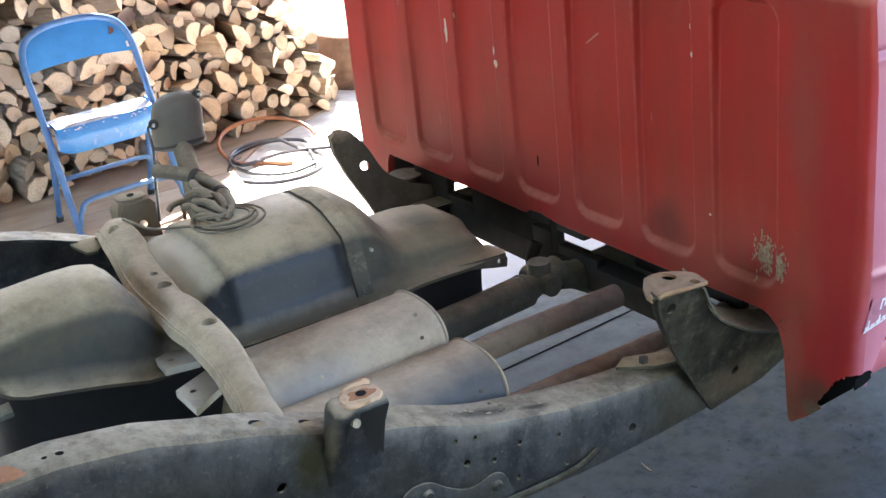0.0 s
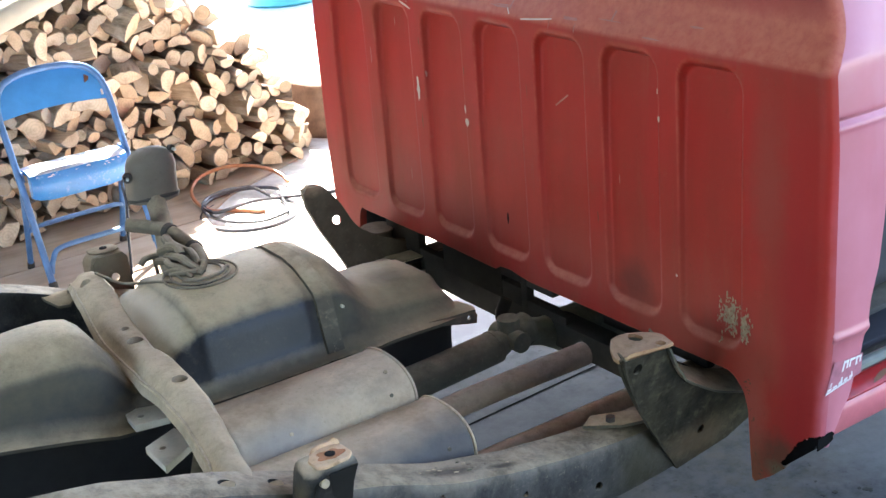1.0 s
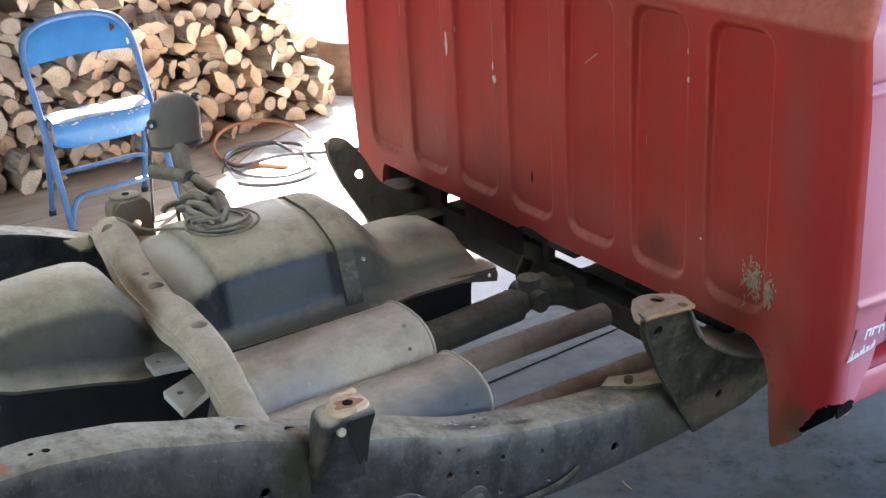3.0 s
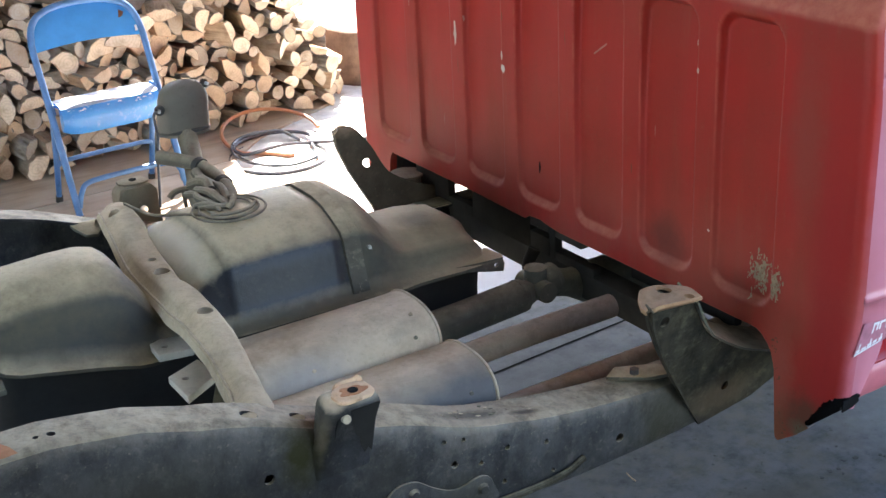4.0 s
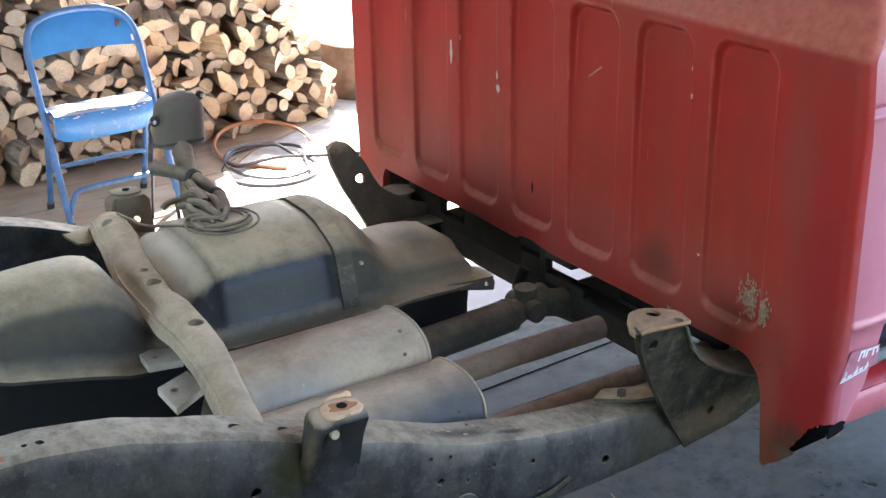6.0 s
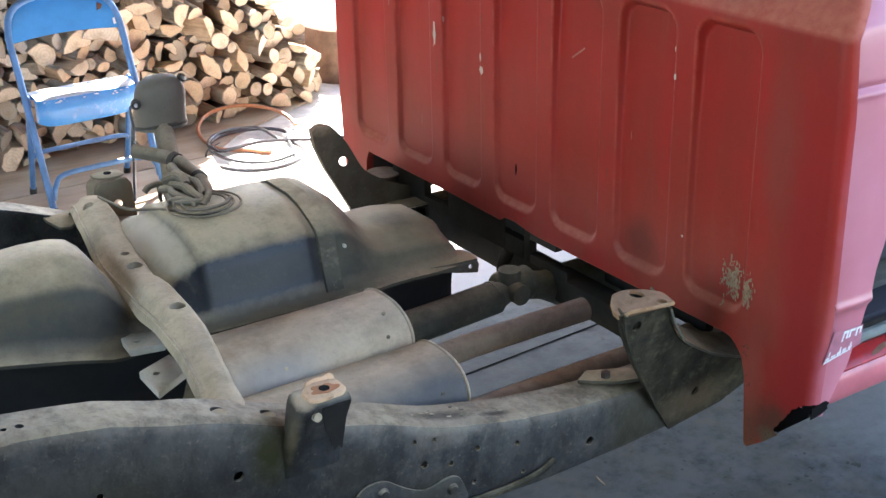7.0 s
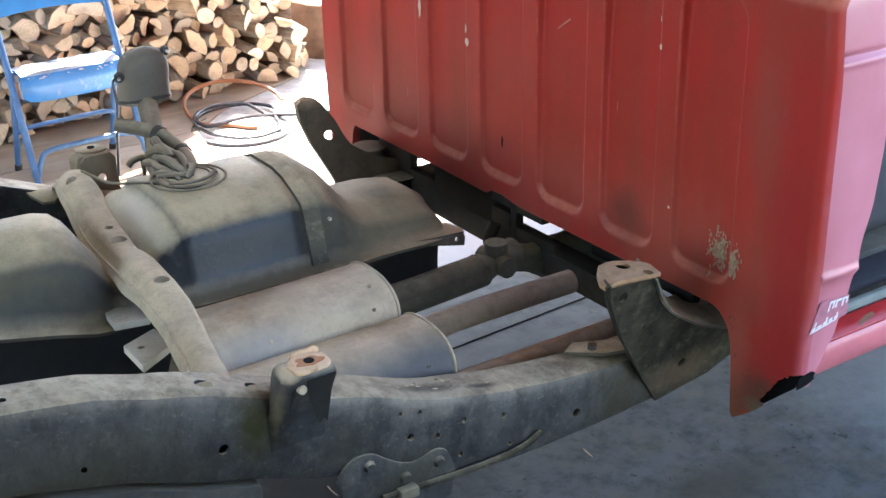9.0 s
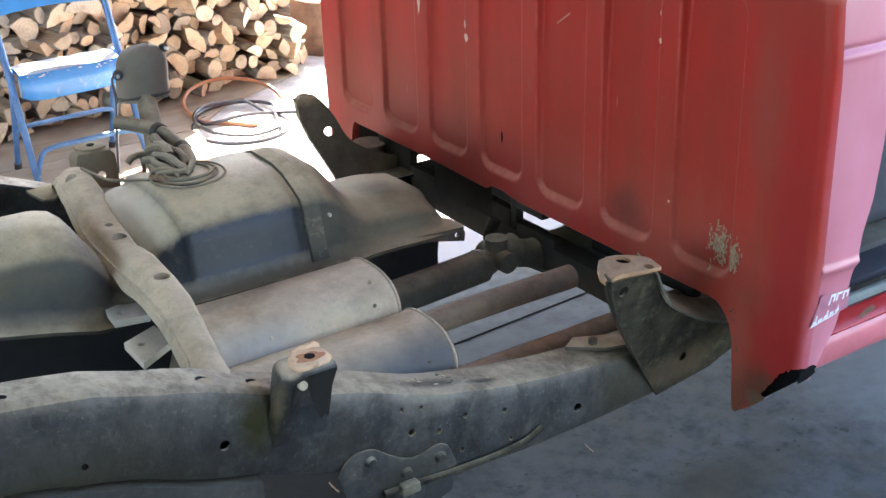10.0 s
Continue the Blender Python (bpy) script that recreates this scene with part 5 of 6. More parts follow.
# worn sticker: a red strip with two rows of unreadable white bars
def sticker_piece(u0, v0, u1, v1, out, mat, name):
    """A piece of the sticker: u runs along it, v up it, both from 0 to 1; the strip leans with the pillar."""
    def put(u, v):
        x, z = 0.008 + 0.088 * u + 0.018 * v * (1 - u), 0.590 + 0.014 * u + 0.056 * v - 0.018 * u * v
        return (x, pillar_y(z) - 0.0028 - out, z)
    bm = bmesh.new()
    n = 6
    a = [bm.verts.new(put(u0 + (u1 - u0) * k / n, v0)) for k in range(n + 1)]
    b = [bm.verts.new(put(u0 + (u1 - u0) * k / n, v1)) for k in range(n + 1)]
    for k in range(n):
        bm.faces.new((a[k], a[k + 1], b[k + 1], b[k]))
    return part(name, bm, mat, pillar, "worn red and white sticker" if name == "sticker" else "", smooth=False)
sticker_piece(0.0, 0.0, 1.0, 1.0, 0.0, M_STICKER, "sticker")
rs = random.Random(7)
sticker_piece(0.0, 0.02, 0.72, 0.09, 0.0006, M_WHITE, "sticker_bar")
for k in range(5):
    u = 0.02 + 0.155 * k
    w = rs.uniform(0.10, 0.135)
    sticker_piece(u, 0.10, u + w, 0.17 + rs.uniform(0.0, 0.12), 0.0006, M_WHITE, "sticker_bar")
    if k % 2 == 0:
        sticker_piece(u + 0.4 * w, 0.22, u + 0.8 * w, 0.36, 0.0007, M_WHITE, "sticker_bar")
for k in range(3):
    u = 0.34 + 0.215 * k
    sticker_piece(u, 0.84, u + 0.19, 0.94, 0.0006, M_WHITE, "sticker_bar")
    sticker_piece(u, 0.56 + 0.05 * (k % 2), u + 0.055, 0.84, 0.0006, M_WHITE, "sticker_bar")
    if k != 1:
        sticker_piece(u + 0.13, 0.62, u + 0.18, 0.84, 0.0006, M_WHITE, "sticker_bar")

# door sill and weatherstrip, cab floor and what shows of the inside
rings = []
for k in range(12):
    x = 0.03 + 0.09 * k
    rings.append([(x, -0.760, 0.487), (x, -0.765, 0.495), (x, -0.767, 0.528), (x, -0.763, 0.540), (x, -0.742, 0.556), (x, -0.705, 0.560), (x, -0.69, 0.555), (x, -0.69, 0.50)])
sill = part("door_sill", loft(rings), M_SILL, truck, "scuffed red door sill")
part("weatherstrip", tube([(0.09, -0.735, 0.578), (0.4, -0.735, 0.578), (1.05, -0.735, 0.578)], 0.010, 10), M_SEAL, sill, "grey rubber weatherstrip")
part("tread_plate", prism([(0.085, -0.764), (1.05, -0.764), (1.05, -0.738), (0.10, -0.738)], 0.5475, 0.5515, lambda u, v, d: (u, v, d + 0.72 * (v + 0.757)), 0.001), M_GLOSS, sill, "glossy red painted tread")
part("scuff", prism([(0.165, -0.760), (0.185, -0.759), (0.215, -0.753), (0.213, -0.748), (0.190, -0.750), (0.172, -0.755)], 0.550, 0.5525, lambda u, v, d: (u, v, d + 0.72 * (v + 0.757))), M_OLDRUST, sill, "rust-brown scuff")
part("floor_mat", box(0.10, 1.36, -0.688, -0.61, 0.560, 0.578, 0.006), M_SEAT, truck, "dark worn floor mat")
part("cab_floor", box(0.03, 1.4, -0.62, 0.74, 0.562, 0.59, 0.004), M_DARK, truck)
# Dark sheet added to give the shaded pocket under the cab.
part("pocket_dark_sheet", box(0.18, 0.20, -0.60, -0.20, 0.475, 0.560, 0.004), M_DARK, truck)
for x0, y0, y1, z0, z1 in ((0.13, -0.40, -0.095, 0.455, 0.561), (0.028, -0.095, 0.036, 0.455, 0.500), (0.028, -0.055, 0.036, 0.532, 0.561), (0.028, 0.036, 0.056, 0.455, 0.561), (0.028, 0.056, 0.125, 0.455, 0.522), (0.028, 0.056, 0.125, 0.534, 0.561), (0.028, 0.125, 0.352, 0.455, 0.561), (0.028, 0.352, 0.455, 0.455, 0.507), (0.028, 0.455, 0.60, 0.470, 0.561)):
    part("floor_rib", box(x0, x0 + 0.022, y0, y1, z0, z1, 0.003), M_UNDER, truck)
part("mount_bush", cylinder((0.0, 0.600, 0.495), (0.0, 0.600, 0.526), 0.036, 24), M_RUBBER, truck, "grimy rubber cab mount")
part("bush_cup", cylinder((0.0, 0.600, 0.526), (0.0, 0.600, 0.531), 0.043, 24), M_PIPE, truck, "rusty steel cup washer")
part("rail_tab", prism([(-0.046, 0.508), (0.012, 0.500), (0.083, 0.483), (0.079, 0.447), (0.03, 0.443), (-0.033, 0.448)], 0.484, 0.491, lambda u, v, d: (u, v, d), 0.002), M_SHAFT, truck, "dusty steel tab on the far rail")
part("far_sill", box(0.04, 1.4, 0.74, 0.80, 0.40, 0.56, 0.01), M_DARK, truck)
part("seat_base", box(0.22, 0.66, -0.60, 0.60, 0.60, 0.80, 0.04, 3), M_SEAT, truck, "faded bench seat")
part("seat_backrest", box(0.09, 0.22, -0.60, 0.60, 0.62, 1.20, 0.04, 3), M_UNDER, truck)
part("bulkhead", box(1.36, 1.42, -0.8, 0.8, 0.5, 1.25, 0.01), M_DARK, truck)
part("far_side", box(0.06, 1.4, 0.79, 0.82, 0.5, 1.15, 0.008), M_RED, truck)
part("cab_roof", box(0.12, 1.2, -0.66, 0.66, 1.50, 1.54, 0.01), M_RED, truck)
part("scuttle", box(1.42, 2.9, -0.78, 0.78, 0.55, 1.08, 0.06, 3), M_RED, truck, "red bonnet and wings")

# rust-through at the corner, primer patch, scratches and dents on the back panel
rng = random.Random(4)
def blob(cy, cz, ry, rz, n=18, rough=0.25, seed=1):
    r2 = random.Random(seed)
    out = []
    for k in range(n):
        a = 2 * math.pi * k / n
        q = 1 + rough * (r2.random() * 2 - 1)
        out.append((cy + ry * q * math.cos(a), cz + rz * q * math.sin(a)))
    return out
def decal(name, poly, mat, d=0.0015, label=""):
    bm = bmesh.new()
    bm.faces.new([bm.verts.new((cab_x(y, z) - d, y, z)) for y, z in poly])
    return part(name, bm, mat, back, label, smooth=False)
# Black sheet added behind the rust hole in place of its shade.
part("dark_backing", prism([(-0.64, 0.400), (-0.69, 0.412), (-0.752, 0.470), (-0.762, 0.50), (-0.762, 0.60), (-0.64, 0.60)], 0.024, 0.030, lambda u, v, d: (d, u, v)), M_BLACK, truck)
for k in range(260):
    cy, cz = rng.gauss(-0.576, 0.0125), rng.gauss(0.667, 0.0165)
    if rng.random() < 0.35:
        cy, cz = rng.gauss(-0.618, 0.006), rng.gauss(0.664, 0.015)
    decal("primer_chip", blob(cy, cz, rng.uniform(0.0008, 0.0027), rng.uniform(0.0012, 0.0046), 8, 0.6, k), M_CHIP, 0.0010 + 0.000008 * k)
for cy, cz, ry, rz in ((-0.456, 0.712, 0.003, 0.003), (-0.418, 0.996, 0.0028, 0.005), (0.167, 0.882, 0.006, 0.009), (0.347, 0.925, 0.005, 0.026), (-0.40, 1.04, 0.002, 0.005), (0.170, 0.91, 0.003, 0.01)):
    decal("paint_chip", blob(cy, cz, ry, rz, 12, 0.3, int(cz * 1000)), M_SCRATCH, 0.002)
for pts in ([(0.40, 1.122), (0.37, 1.114), (0.35, 1.106), (0.353, 1.104), (0.385, 1.113)], [(-0.04, 1.126), (-0.09, 1.131), (-0.13, 1.136), (-0.13, 1.138), (-0.085, 1.1335), (-0.04, 1.129)], [(0.012, 1.142), (0.0, 1.132), (-0.003, 1.133), (0.009, 1.143)]):
    decal("paint_flake", pts, M_SCRATCH, 0.003)
for k in range(18):
    y, z = rng.uniform(-0.55, 0.60), 1.128 + abs(rng.gauss(0, 0.03))
    w, h = (rng.uniform(0.010, 0.035), rng.uniform(0.001, 0.0025)) if k % 3 else (rng.uniform(0.001, 0.003), rng.uniform(0.006, 0.02))
    decal("paint_flake", blob(y, z, w, h, 9, 0.45, 300 + k), M_FLAKE, 0.004 + 0.0001 * k)
for k in range(12):
    y, z = rng.uniform(-0.66, 0.62), rng.uniform(0.62, 1.10)
    decal("scratch", blob(y, z, rng.uniform(0.0008, 0.0018), rng.uniform(0.004, 0.02), 8, 0.4, 400 + k), M_FLAKE if k % 2 else M_OLDRUST, 0.002)
decal("dent", blob(0.056, 0.69, 0.003, 0.012, 10, 0.2, 5), M_BLACK, 0.002)
decal("scratch", [(-0.158, 0.991), (-0.122, 0.966), (-0.119, 0.968), (-0.156, 0.994)], M_FLAKE, 0.002)
for k in range(40):
    y = rng.uniform(-0.70, -0.62)
    decal("rust_spot", blob(y, bottom_of(y) + rng.uniform(0.004, 0.05) ** 1.0, rng.uniform(0.0007, 0.0028), rng.uniform(0.0007, 0.003), 9, 0.4, 100 + k), M_OLDRUST, 0.0014 + 0.0001 * k)

# ---- folding chair ----
chair = thing("folding_chair", "blue enamelled steel folding chair beside the firewood", "chair", (-0.197, 2.143, 0.012))
chair.rotation_euler = (0, 0, radians(2.7))
HW = 0.198
def chair_line(z):
    """Depth of the main tube at height z."""
    return 0.404 * z
for s in (-1, 1):
    part("front_leg", tube([(s * (HW + 0.004), chair_line(0.01), 0.01), (s * (HW + 0.002), chair_line(0.2), 0.2), (s * HW, chair_line(0.4), 0.4), (s * (HW + 0.001), chair_line(0.56), 0.56)], 0.012, 12), M_BLUETUBE, chair)
    part("rear_leg", tube([(s * (HW - 0.016), 0.185, 0.375), (s * (HW - 0.017), 0.225, 0.2), (s * (HW - 0.020), 0.284, 0.01)], 0.0105, 12), M_BLUETUBE, chair)
    part("foot_cap", cylinder((s * (HW + 0.004), chair_line(0.0), 0.0), (s * (HW + 0.004), chair_line(0.03), 0.03), 0.015, 12), M_DARK, chair)
    part("foot_cap", cylinder((s * (HW - 0.020), 0.287, 0.0), (s * (HW - 0.020), 0.279, 0.025), 0.013, 12), M_DARK, chair)
    part("hinge_plate", prism([(0.130, 0.36), (0.200, 0.352), (0.214, 0.378), (0.190, 0.398), (0.140, 0.392)], 0.0, 0.003, lambda u, v, d, s=s: (s * (HW - 0.012 + d), u, v)), M_BLUETUBE, chair, "blue seat hinge plate")
    part("hinge_bolt", cylinder((s * (HW - 0.012), 0.160, 0.372), (s * (HW + 0.014), 0.160, 0.372), 0.006, 10), M_BOLT, chair)
arch = [(sx * w, chair_line(z), z) for sx, pts in ((-1, ((HW + 0.001, 0.550), (HW - 0.003, 0.595), (HW - 0.018, 0.640), (HW - 0.050, 0.672), (0.085, 0.692))), (1, ((0.0, 0.698), (0.085, 0.692), (HW - 0.050, 0.672), (HW - 0.018, 0.640), (HW - 0.003, 0.595), (HW + 0.001, 0.550)))) for w, z in pts]
part("back_tube", tube(arch, 0.012, 12), M_BLUETUBE, chair)
rings = []
for k in range(17):
    u = -1 + k / 8
    x = (HW - 0.008) * u
    bow = 0.020 * (1 - u * u)
    top = 0.690 - 0.022 * u * u - 0.055 * abs(u) ** 6
    low = 0.556 + 0.008 * (1 - u * u)
    rings.append([(x, chair_line(z) + bow + o, z) for z, o in ((low, 0.005), (low + 0.003, -0.004), (low + 0.05, -0.004), (top - 0.01, -0.004), (top, 0.0), (top - 0.01, 0.004), (low + 0.05, 0.004))])
backrest = part("backrest", loft(rings), M_BLUE, chair, "blue pressed steel backrest")
part("paint_chip", prism([(0.130, 0.622), (0.136, 0.648), (0.150, 0.640), (0.144, 0.628)], -0.0085, -0.0045, lambda u, v, d: (u, chair_line(v) + 0.020 * (1 - (u / 0.19) ** 2) + d, v)), M_OLDRUST, backrest, "rust-brown chip in the paint")
part("paint_chip", prism([(0.174, 0.572), (0.182, 0.573), (0.181, 0.592), (0.175, 0.590)], -0.0085, -0.0045, lambda u, v, d: (u, chair_line(v) + 0.020 * (1 - (u / 0.19) ** 2) + d, v)), M_WHITE, backrest, "white bare spot")
rings = []
for k in range(21):
    u = -1 + k / 10
    x = 0.176 * u
    e = 0.016 * abs(u) ** 8
    low = 0.284 + 0.016 * abs(u) ** 6
    rings.append([(x, 0.118 + e, low + 0.004), (x, 0.102 + e, low), (x, 0.092 + e, low + 0.012), (x, 0.084 + e, 0.335), (x, 0.084 + e, 0.362), (x, 0.094 + e, 0.381), (x, 0.112 + e, 0.390), (x, 0.150, 0.392 - 0.003 * (1 - u * u)), (x, 0.200, 0.388 - 0.004 * (1 - u * u)), (x, 0.235 - e, 0.384), (x, 0.240 - e, 0.376), (x, 0.228 - e, 0.373), (x, 0.115 + e, 0.380)])
seat = part("seat", loft(rings), M_SEATBLUE, chair, "blue steel seat, its top painted pale for the glare")
rs = random.Random(21)
for k in range(12):
    u, w = rs.uniform(-0.16, 0.15), rs.uniform(0.004, 0.022)
    z = 0.377 - abs(rs.gauss(0, 0.006))
    part("paint_chip", prism([(u, z), (u + w, z + rs.uniform(-0.002, 0.002)), (u + w * 0.7, z + rs.uniform(0.001, 0.004)), (u + 0.2 * w, z + 0.003)], 0.0, 0.0012, lambda a, b, d: (a, interp([(0.28, 0.092), (0.335, 0.0835), (0.362, 0.0835), (0.381, 0.0935)], b) - d, b)), M_WHITE, seat)
part("cross_bar", tube([(-HW + 0.022, 0.236, 0.150), (-HW + 0.040, 0.222, 0.166), (-0.08, 0.220, 0.170), (0.08, 0.220, 0.170), (HW - 0.040, 0.222, 0.166), (HW - 0.022, 0.236, 0.150)], 0.0085, 10), M_BLUETUBE, chair)
part("cross_bar", tube([(-HW + 0.004, chair_line(0.055), 0.055), (-HW + 0.022, chair_line(0.10) - 0.006, 0.10), (-HW + 0.060, chair_line(0.130) - 0.006, 0.130), (0.0, chair_line(0.134) - 0.006, 0.134), (HW - 0.045, chair_line(0.130) - 0.006, 0.130), (HW - 0.008, chair_line(0.105) - 0.006, 0.105), (HW - 0.002, chair_line(0.06), 0.06)], 0.0095, 10), M_BLUETUBE, chair)

# corner of a blue sheet hanging down the stack
sheet = bmesh.new()
cols = []
for k in range(25):
    x = -1.15 + 0.655 * k / 24
    low = 0.60 + 0.10 * (1 - k / 24) ** 2 - 0.05 * max(0.0, k / 24 - 0.85) / 0.15
    cols.append([sheet.verts.new((x, 2.60 + 0.10 * w + 0.012 * math.sin(19 * x + 2 * w) * (1.2 - w), low + (1.20 - low) * w)) for w in (j / 10 for j in range(11))])
for a, b in zip(cols, cols[1:]):
    for j in range(10):
        sheet.faces.new((a[j], b[j], b[j + 1], a[j + 1]))
bmesh.ops.solidify(sheet, geom=list(sheet.faces), thickness=0.002)
tagged(part("plastic_sheet", sheet, M_SHEET), "creased dark blue plastic sheet draped over the firewood", "plastic sheet")

# ---- ground boards, hoses, pole ----
for k, (poly, z) in enumerate((([(-1.6, 1.3), (0.16, 1.75), (0.30, 2.42), (-1.6, 2.38)], 0.016), ([(-1.6, 2.39), (0.30, 2.43), (0.50, 2.62), (0.95, 2.86), (0.95, 3.3), (-1.6, 3.3)], 0.014))):
    tagged(part("ground_board", prism(poly, 0.0, z, lambda u, v, d: (u, v, d), 0.002), M_BOARD), "weathered brown plywood sheet lying on the slab", "board", "ground boards")

def coil(name, loops, r, mat, label, tail=()):
    pts = []
    for cx, cy, cz, rx, ry, a0, a1, tilt in loops:
        n = max(6, int(abs(a1 - a0) / 18))
        for j in range(n):
            a = radians(a0 + (a1 - a0) * j / n)
            pts.append((cx + rx * math.cos(a), cy + ry * math.sin(a), max(r + 0.002, cz + r + tilt * math.sin(a) * ry)))
    pts += list(tail)
    return tagged(part(name, tube(pts, r, 10, True, 3), mat), label, "hose")
coil("orange_hose", [(0.535, 2.585, 0.025, 0.200, 0.185, -10, 235, 0.27)], 0.0078, M_ORANGE, "orange rubber air hose loosely coiled on the slab", tail=((0.45, 2.40, 0.012), (0.48, 2.35, 0.012), (0.51, 2.33, 0.012)))
coil("black_hose", [(0.455, 2.36, 0.0, 0.185, 0.20, 110, 410, 0.0), (0.475, 2.42, 0.018, 0.165, 0.20, 50, 325, 0.05), (0.50, 2.50, 0.012, 0.16, 0.12, -35, 230, 0.03)], 0.0068, M_BLACKHOSE, "black rubber hose coiled on the sunlit slab", tail=((0.50, 2.42, 0.03), (0.62, 2.40, 0.02), (0.74, 2.36, 0.012), (1.0, 2.27, 0.012), (1.5, 2.1, 0.012)))
tagged(part("pole", tube([(-3.0, 2.45, 0.05), (-1.2, 2.5, 0.60), (0.6, 2.6, 1.15)], 0.048, 16), M_POLE), "long pale round pole leaning on the firewood", "pole")

def twig(x, y, length, turn):
    ob = part("wood_chip", tube([(-length / 2, 0, 0.003), (0, 0.002, 0.004), (length / 2, 0, 0.003)], 0.0016, 6), M_CHIP)
    ob.matrix_world = pose(x, y, 0.0, 0, 0, turn)
    return tagged(ob, "small pale wood chip lying on the slab", "wood chip", "floor litter")
for x, y, length, turn in ((0.087, -0.153, 0.036, 82), (-0.447, 0.052, 0.042, 90)):
    twig(x, y, length, turn)

# dark oil drips on the slab beside the cab
rs = random.Random(5)
for k, (x, y) in enumerate(((0.450, -0.395), (0.467, -0.418), (0.418, -0.401), (0.473, -0.399), (0.537, -0.391), (0.596, -0.428), (0.590, -0.415), (0.602, -0.436), (0.540, -0.333))):
    r = rs.uniform(0.003, 0.007)
    spot = part("oil_spot", prism([(x + r * rs.uniform(0.7, 1.3) * math.cos(a), y + r * rs.uniform(0.7, 1.3) * math.sin(a)) for a in (2 * math.pi * j / 12 for j in range(12))], 0.0, 0.0012, lambda u, v, d: (u, v, d)), M_TARSHADE)
    tagged(spot, "small black oil spot on the concrete slab", "oil spot", "oil spots")

# plastic drum out in the yard
M_DRUM = plain("turquoise_plastic", (0.05, 0.36, 0.40), 0.4, 0, 9, 0.2)
drum_rings = []
for z, r in ((0.0, 0.25), (0.02, 0.275), (0.30, 0.28), (0.31, 0.29), (0.33, 0.29), (0.34, 0.28), (0.60, 0.28), (0.61, 0.29), (0.63, 0.29), (0.64, 0.28), (0.88, 0.275), (0.90, 0.25)):
    drum_rings.append([(2.80 + r * math.cos(a), 6.45 + r * math.sin(a), z) for a in (2 * math.pi * j / 32 for j in range(32))])
tagged(part("drum", loft(drum_rings), M_DRUM), "turquoise plastic drum standing in the sunlit yard", "drum")

# ---- firewood ----
def log_mesh(kind, seed):
    """A piece of firewood lying along y: a round, a half or a wedge, with bark, split faces and sawn ends."""
    r2 = random.Random(seed)
    L = r2.uniform(0.34, 0.44)
    if kind == "round":
        R, prof = 0.036, [(2 * math.pi * k / 16, 1.0, 0) for k in range(16)]
    elif kind == "half":
        R, d = 0.060, r2.uniform(-0.35, 0.25)
        prof = [(-d + (math.pi + 2 * d) * k / 12, 1.0, 0) for k in range(13)]
        for k in (1, 2, 3):
            u, v = math.cos(d) * (k / 2 - 1), -math.sin(d) + r2.uniform(-0.07, 0.03)
            prof.append((math.atan2(v, u), math.hypot(u, v), 1))
    else:
        R, span = 0.074, r2.uniform(1.5, 2.3)
        prof = [(span * k / 8, 1.0, 0) for k in range(8)] + [(span, 0.97, 1), (span, 0.55, 1), (span * 0.8, 0.14, 1), (span * 0.2, 0.12, 1), (0.0, 0.5, 1)]
    m = len(prof)
    lump = [r2.uniform(-0.05, 0.05) for _ in prof]
    el, ph = r2.uniform(0.0, 0.12), r2.uniform(0, 6.28)
    pts = [(R * q * (1 + el * math.sin(2 * a + ph) + e) * math.cos(a), R * q * (1 + el * math.sin(2 * a + ph) + e) * math.sin(a)) for (a, q, _), e in zip(prof, lump)]
    mx, my = sum(p[0] for p in pts) / m, sum(p[1] for p in pts) / m
    pts = [(p[0] - mx, p[1] - my) for p in pts]
    bow, skew = r2.uniform(-0.014, 0.014), [(r2.uniform(-0.25, 0.25), r2.uniform(-0.25, 0.25)) for _ in range(2)]
    bm = bmesh.new()
    rings = []
    for k, y in enumerate((0.0, 0.06, 0.14, 0.24, L)):
        size = 1.0 - 0.12 * y / L
        sk = skew[0] if k == 0 else skew[1] if k == 4 else (0, 0)
        off = bow * math.sin(math.pi * y / L)
        rings.append([bm.verts.new((size * u * (1 + r2.uniform(-0.035, 0.035)) + off, y + sk[0] * u + sk[1] * v, size * v * (1 + r2.uniform(-0.035, 0.035)) + 0.5 * off)) for u, v in pts])
    for a, b in zip(rings, rings[1:]):
        for k in range(m):
            bm.faces.new((a[k], a[(k + 1) % m], b[(k + 1) % m], b[k])).material_index = 2 if prof[k][2] or prof[(k + 1) % m][2] else 0
    for r in (rings[0], rings[-1]):
        c = sum((v.co for v in r), Vector()) / m
        inner = [bm.verts.new(v.co + (c - v.co).normalized() * min(0.0035, (c - v.co).length * 0.25)) for v in r]
        for k in range(m):
            bm.faces.new((r[k], r[(k + 1) % m], inner[(k + 1) % m], inner[k])).material_index = 2 if prof[k][2] or prof[(k + 1) % m][2] else 0
        hub = bm.verts.new(c + Vector((0, r2.uniform(-0.003, 0.003), 0)))
        for k in range(m):
            bm.faces.new((inner[k], inner[(k + 1) % m], hub)).material_index = 1
    bmesh.ops.recalc_face_normals(bm, faces=bm.faces)
    me = bpy.data.meshes.new("firewood_log")
    bm.to_mesh(me)
    bm.free()
    for mat in (M_BARK, M_WOOD, M_SPLIT):
        me.materials.append(mat)
    for f in me.polygons:
        f.use_smooth = True
    me.set_sharp_from_angle(angle=radians(34))
    return me
LOGS = [(k, log_mesh(k, 10 + j)) for j, k in enumerate(["round"] * 9 + ["half"] * 13 + ["wedge"] * 9)]
LOG_WIDTH = {"round": 0.076, "half": 0.108, "wedge": 0.096}
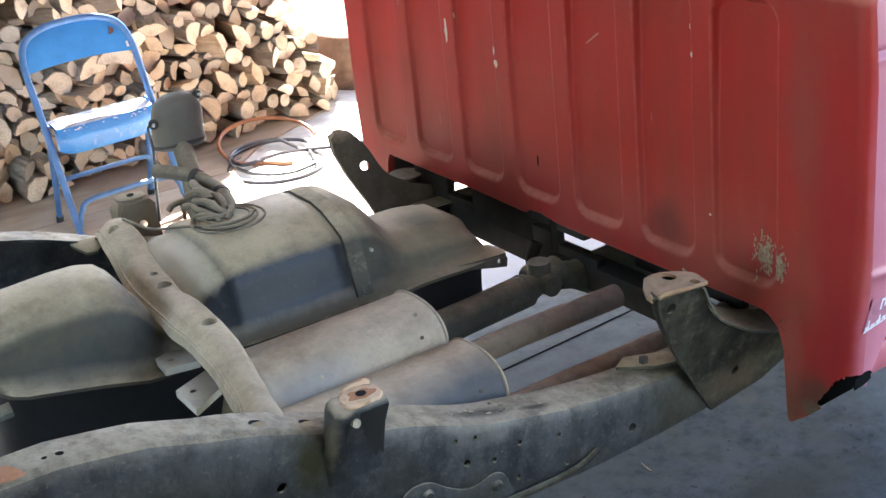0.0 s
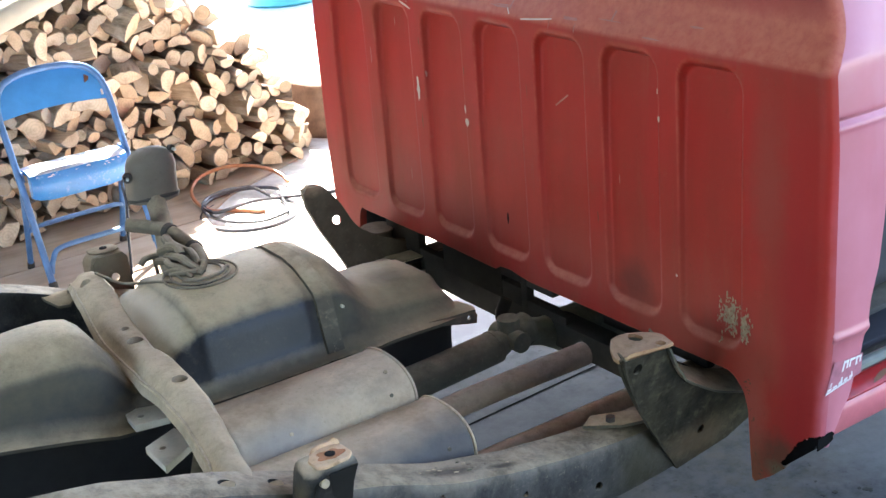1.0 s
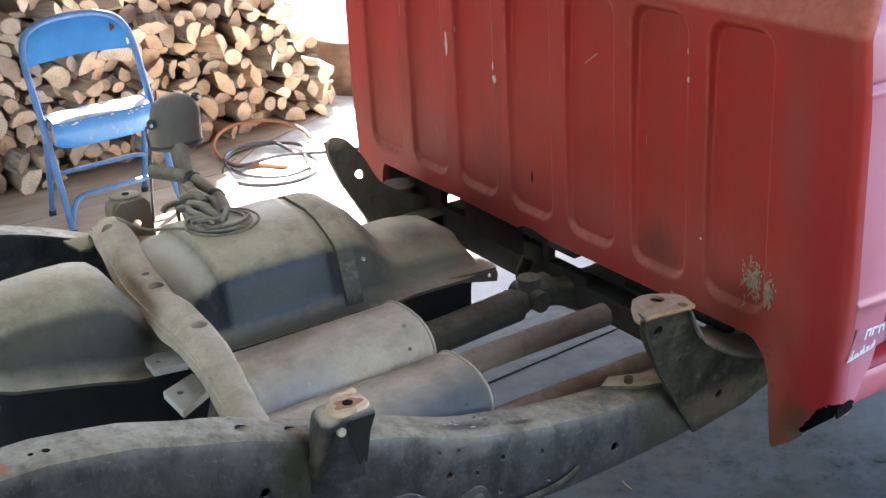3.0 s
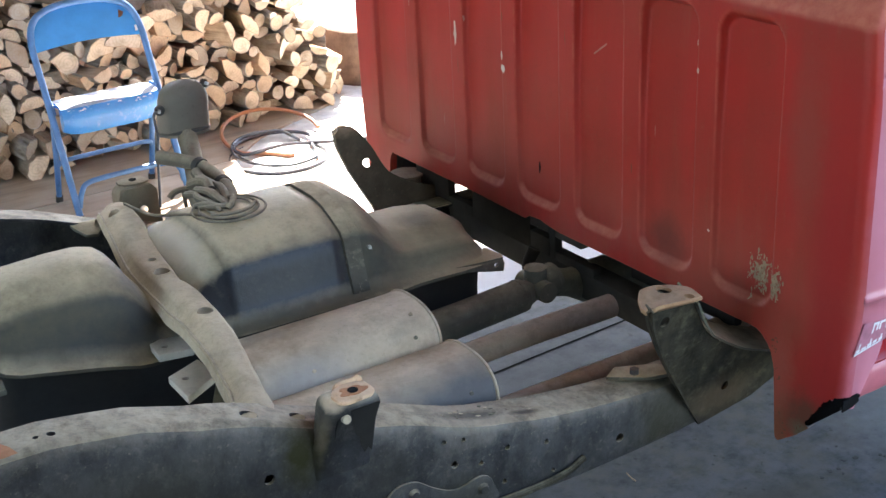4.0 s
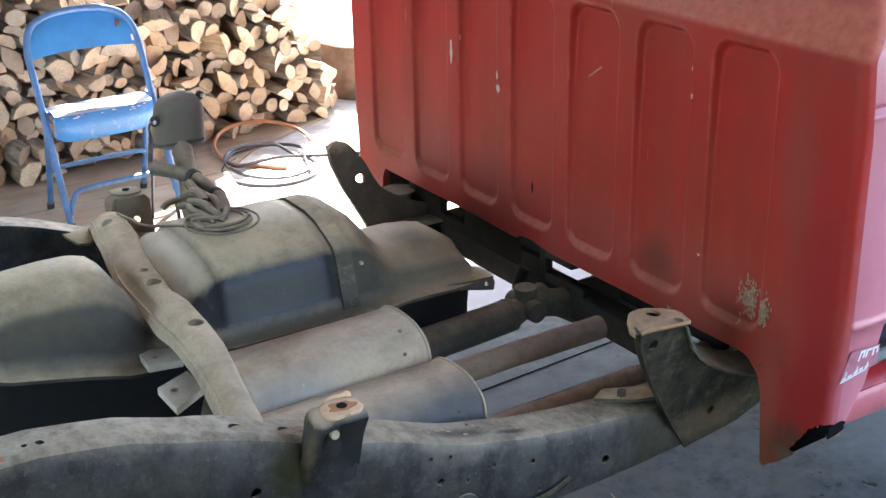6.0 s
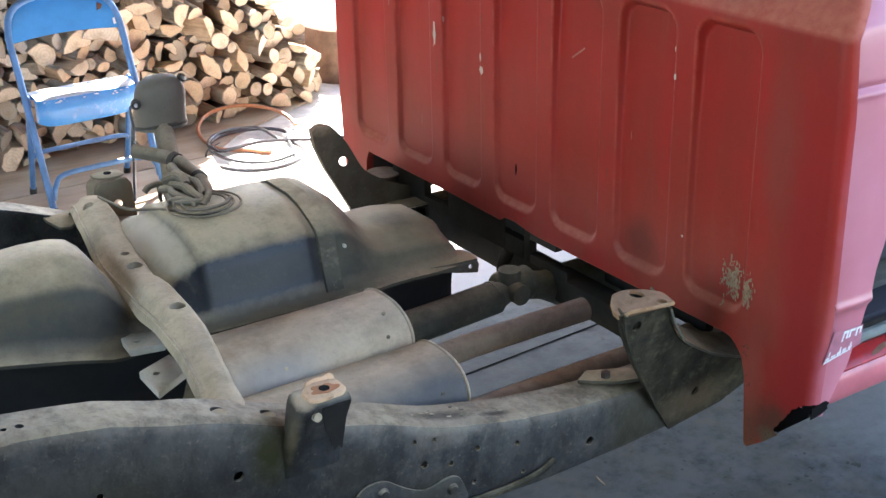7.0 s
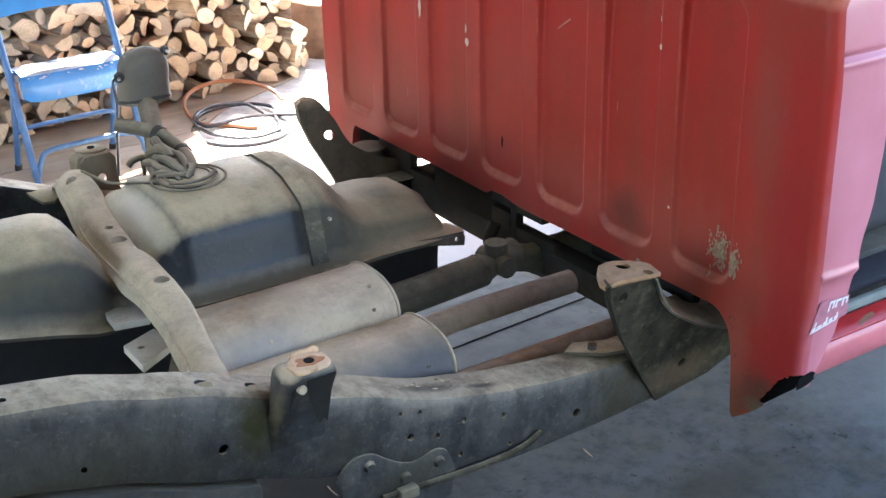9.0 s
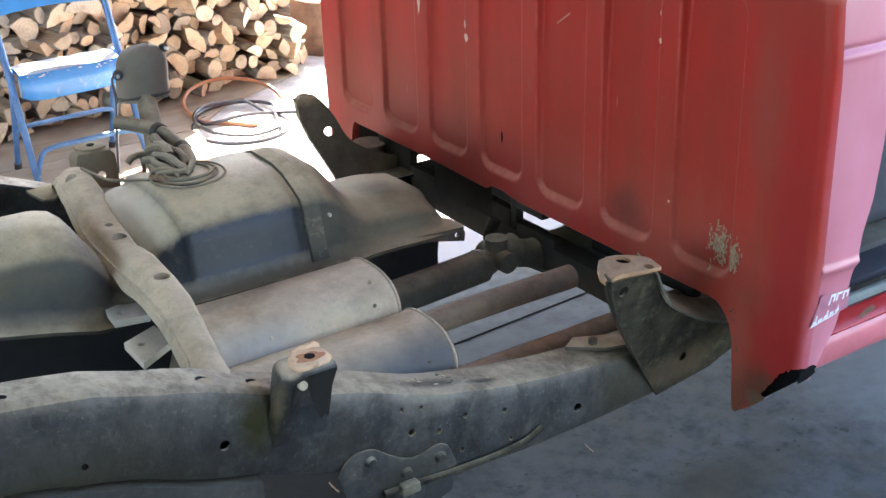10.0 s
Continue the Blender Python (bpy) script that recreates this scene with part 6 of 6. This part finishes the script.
LOG_LABEL = {"round": "round unsplit firewood log with grey bark", "half": "half-split firewood log with pale cut face", "wedge": "wedge-split firewood log with pale cut face"}
PILE_TOP = [(-1.0, 1.05), (0.10, 1.02), (0.45, 0.86), (0.576, 0.73), (0.83, 0.53), (0.964, 0.33), (1.06, 0.19), (1.14, 0.05)]
PILE_FRONT = [(-1.0, 2.78), (0.14, 2.775), (0.45, 2.85), (1.07, 2.93), (1.3, 2.96)]
rng = random.Random(17)
spots = []
z = 0.05
while z < 0.98:
    x = -0.62 + rng.uniform(0.0, 0.06)
    while x < 1.14:
        kind, me = rng.choice(LOGS)
        size = rng.choice((0.62, 0.72, 0.80, 0.88, 0.96, 1.08)) * rng.uniform(0.94, 1.06)
        step = LOG_WIDTH[kind] * size
        xx, zz = x + 0.5 * step, z + rng.uniform(-0.016, 0.016)
        if zz < interp(PILE_TOP, xx):
            spots.append((xx, zz))
            if zz < 0.085:
                zz = 0.045 * size + 0.010
            edge = interp(PILE_TOP, xx) - zz < 0.12 and xx > 0.45
            yaw = rng.gauss(9, 11) if rng.random() > (0.45 if edge else 0.13) else rng.uniform(-35, 62)
            ob = new("firewood_log", me)
            y = interp(PILE_FRONT, xx) + 0.10 * zz + rng.uniform(-0.09, 0.06)
            ob.matrix_world = pose(xx, y, zz, rng.gauss(6, 7), {"round": rng.uniform(0, 360), "half": rng.choice((0, 180, 20, -35)) + rng.gauss(0, 35), "wedge": rng.gauss(-50, 75)}[kind], yaw) @ Matrix.Diagonal((size, 1, size, 1))
            tagged(ob, LOG_LABEL[kind], "firewood", "stacked firewood")
        x += step * 0.87
    z += 0.060
# the rows behind
back_bm = bmesh.new()
for xx, zz in spots:
    if zz < interp(PILE_TOP, xx) - 0.05:
        tmp = rng.choice(LOGS)[1].copy()
        tmp.transform(pose(xx + 0.04, interp(PILE_FRONT, xx) + 0.42 + 0.1 * zz + rng.uniform(-0.03, 0.03), zz, 0, rng.uniform(0, 360), rng.gauss(0, 6)))
        back_bm.from_mesh(tmp)
        bpy.data.meshes.remove(tmp)
for j in range(7):
    for k in range(14):
        xx, zz = -0.95 + 0.085 * k + rng.uniform(-0.02, 0.02), 1.0 + 0.06 * j
        if zz < 1.40 - 1.3 * max(0.0, xx + 0.15):
            tmp = rng.choice(LOGS)[1].copy()
            tmp.transform(pose(xx, 2.98 + 0.08 * (zz - 1) + rng.uniform(-0.05, 0.05), zz, rng.gauss(5, 5), rng.uniform(0, 360), rng.gauss(0, 8)))
            back_bm.from_mesh(tmp)
            bpy.data.meshes.remove(tmp)
tagged(part("firewood", back_bm, [M_BARK, M_WOOD, M_SPLIT]), "further rows of split firewood", "firewood", kind="stuff")
M_TRUNK = plain("trunk_bark", (0.24, 0.15, 0.105), 0.9, 0, 16, 0.6, 0.8)
# chopping stumps standing behind the end of the stack
def stump(at, r, h, seed):
    r2 = random.Random(seed)
    rings = []
    for z in (0.0, 0.3, 0.7, 0.97, 1.0):
        k = 1.08 - 0.1 * z - (0.05 if z == 1.0 else 0)
        rings.append([(k * r * (1 + 0.06 * math.sin(3 * a + seed) + 0.03 * math.sin(7 * a)) * math.cos(a), k * r * (1 + 0.06 * math.sin(3 * a + seed)) * math.sin(a), h * z) for a in (2 * math.pi * j / 22 for j in range(22))])
    ob = part("stump", loft(rings), [M_TRUNK, M_WOOD])
    ob.data.polygons[len(ob.data.polygons) - 1].material_index = 1
    ob.location = at
    return tagged(ob, "upright barked stump behind the firewood stack", "stump", "stumps")
stump((1.33, 3.22, 0.0), 0.20, 0.25, 1)
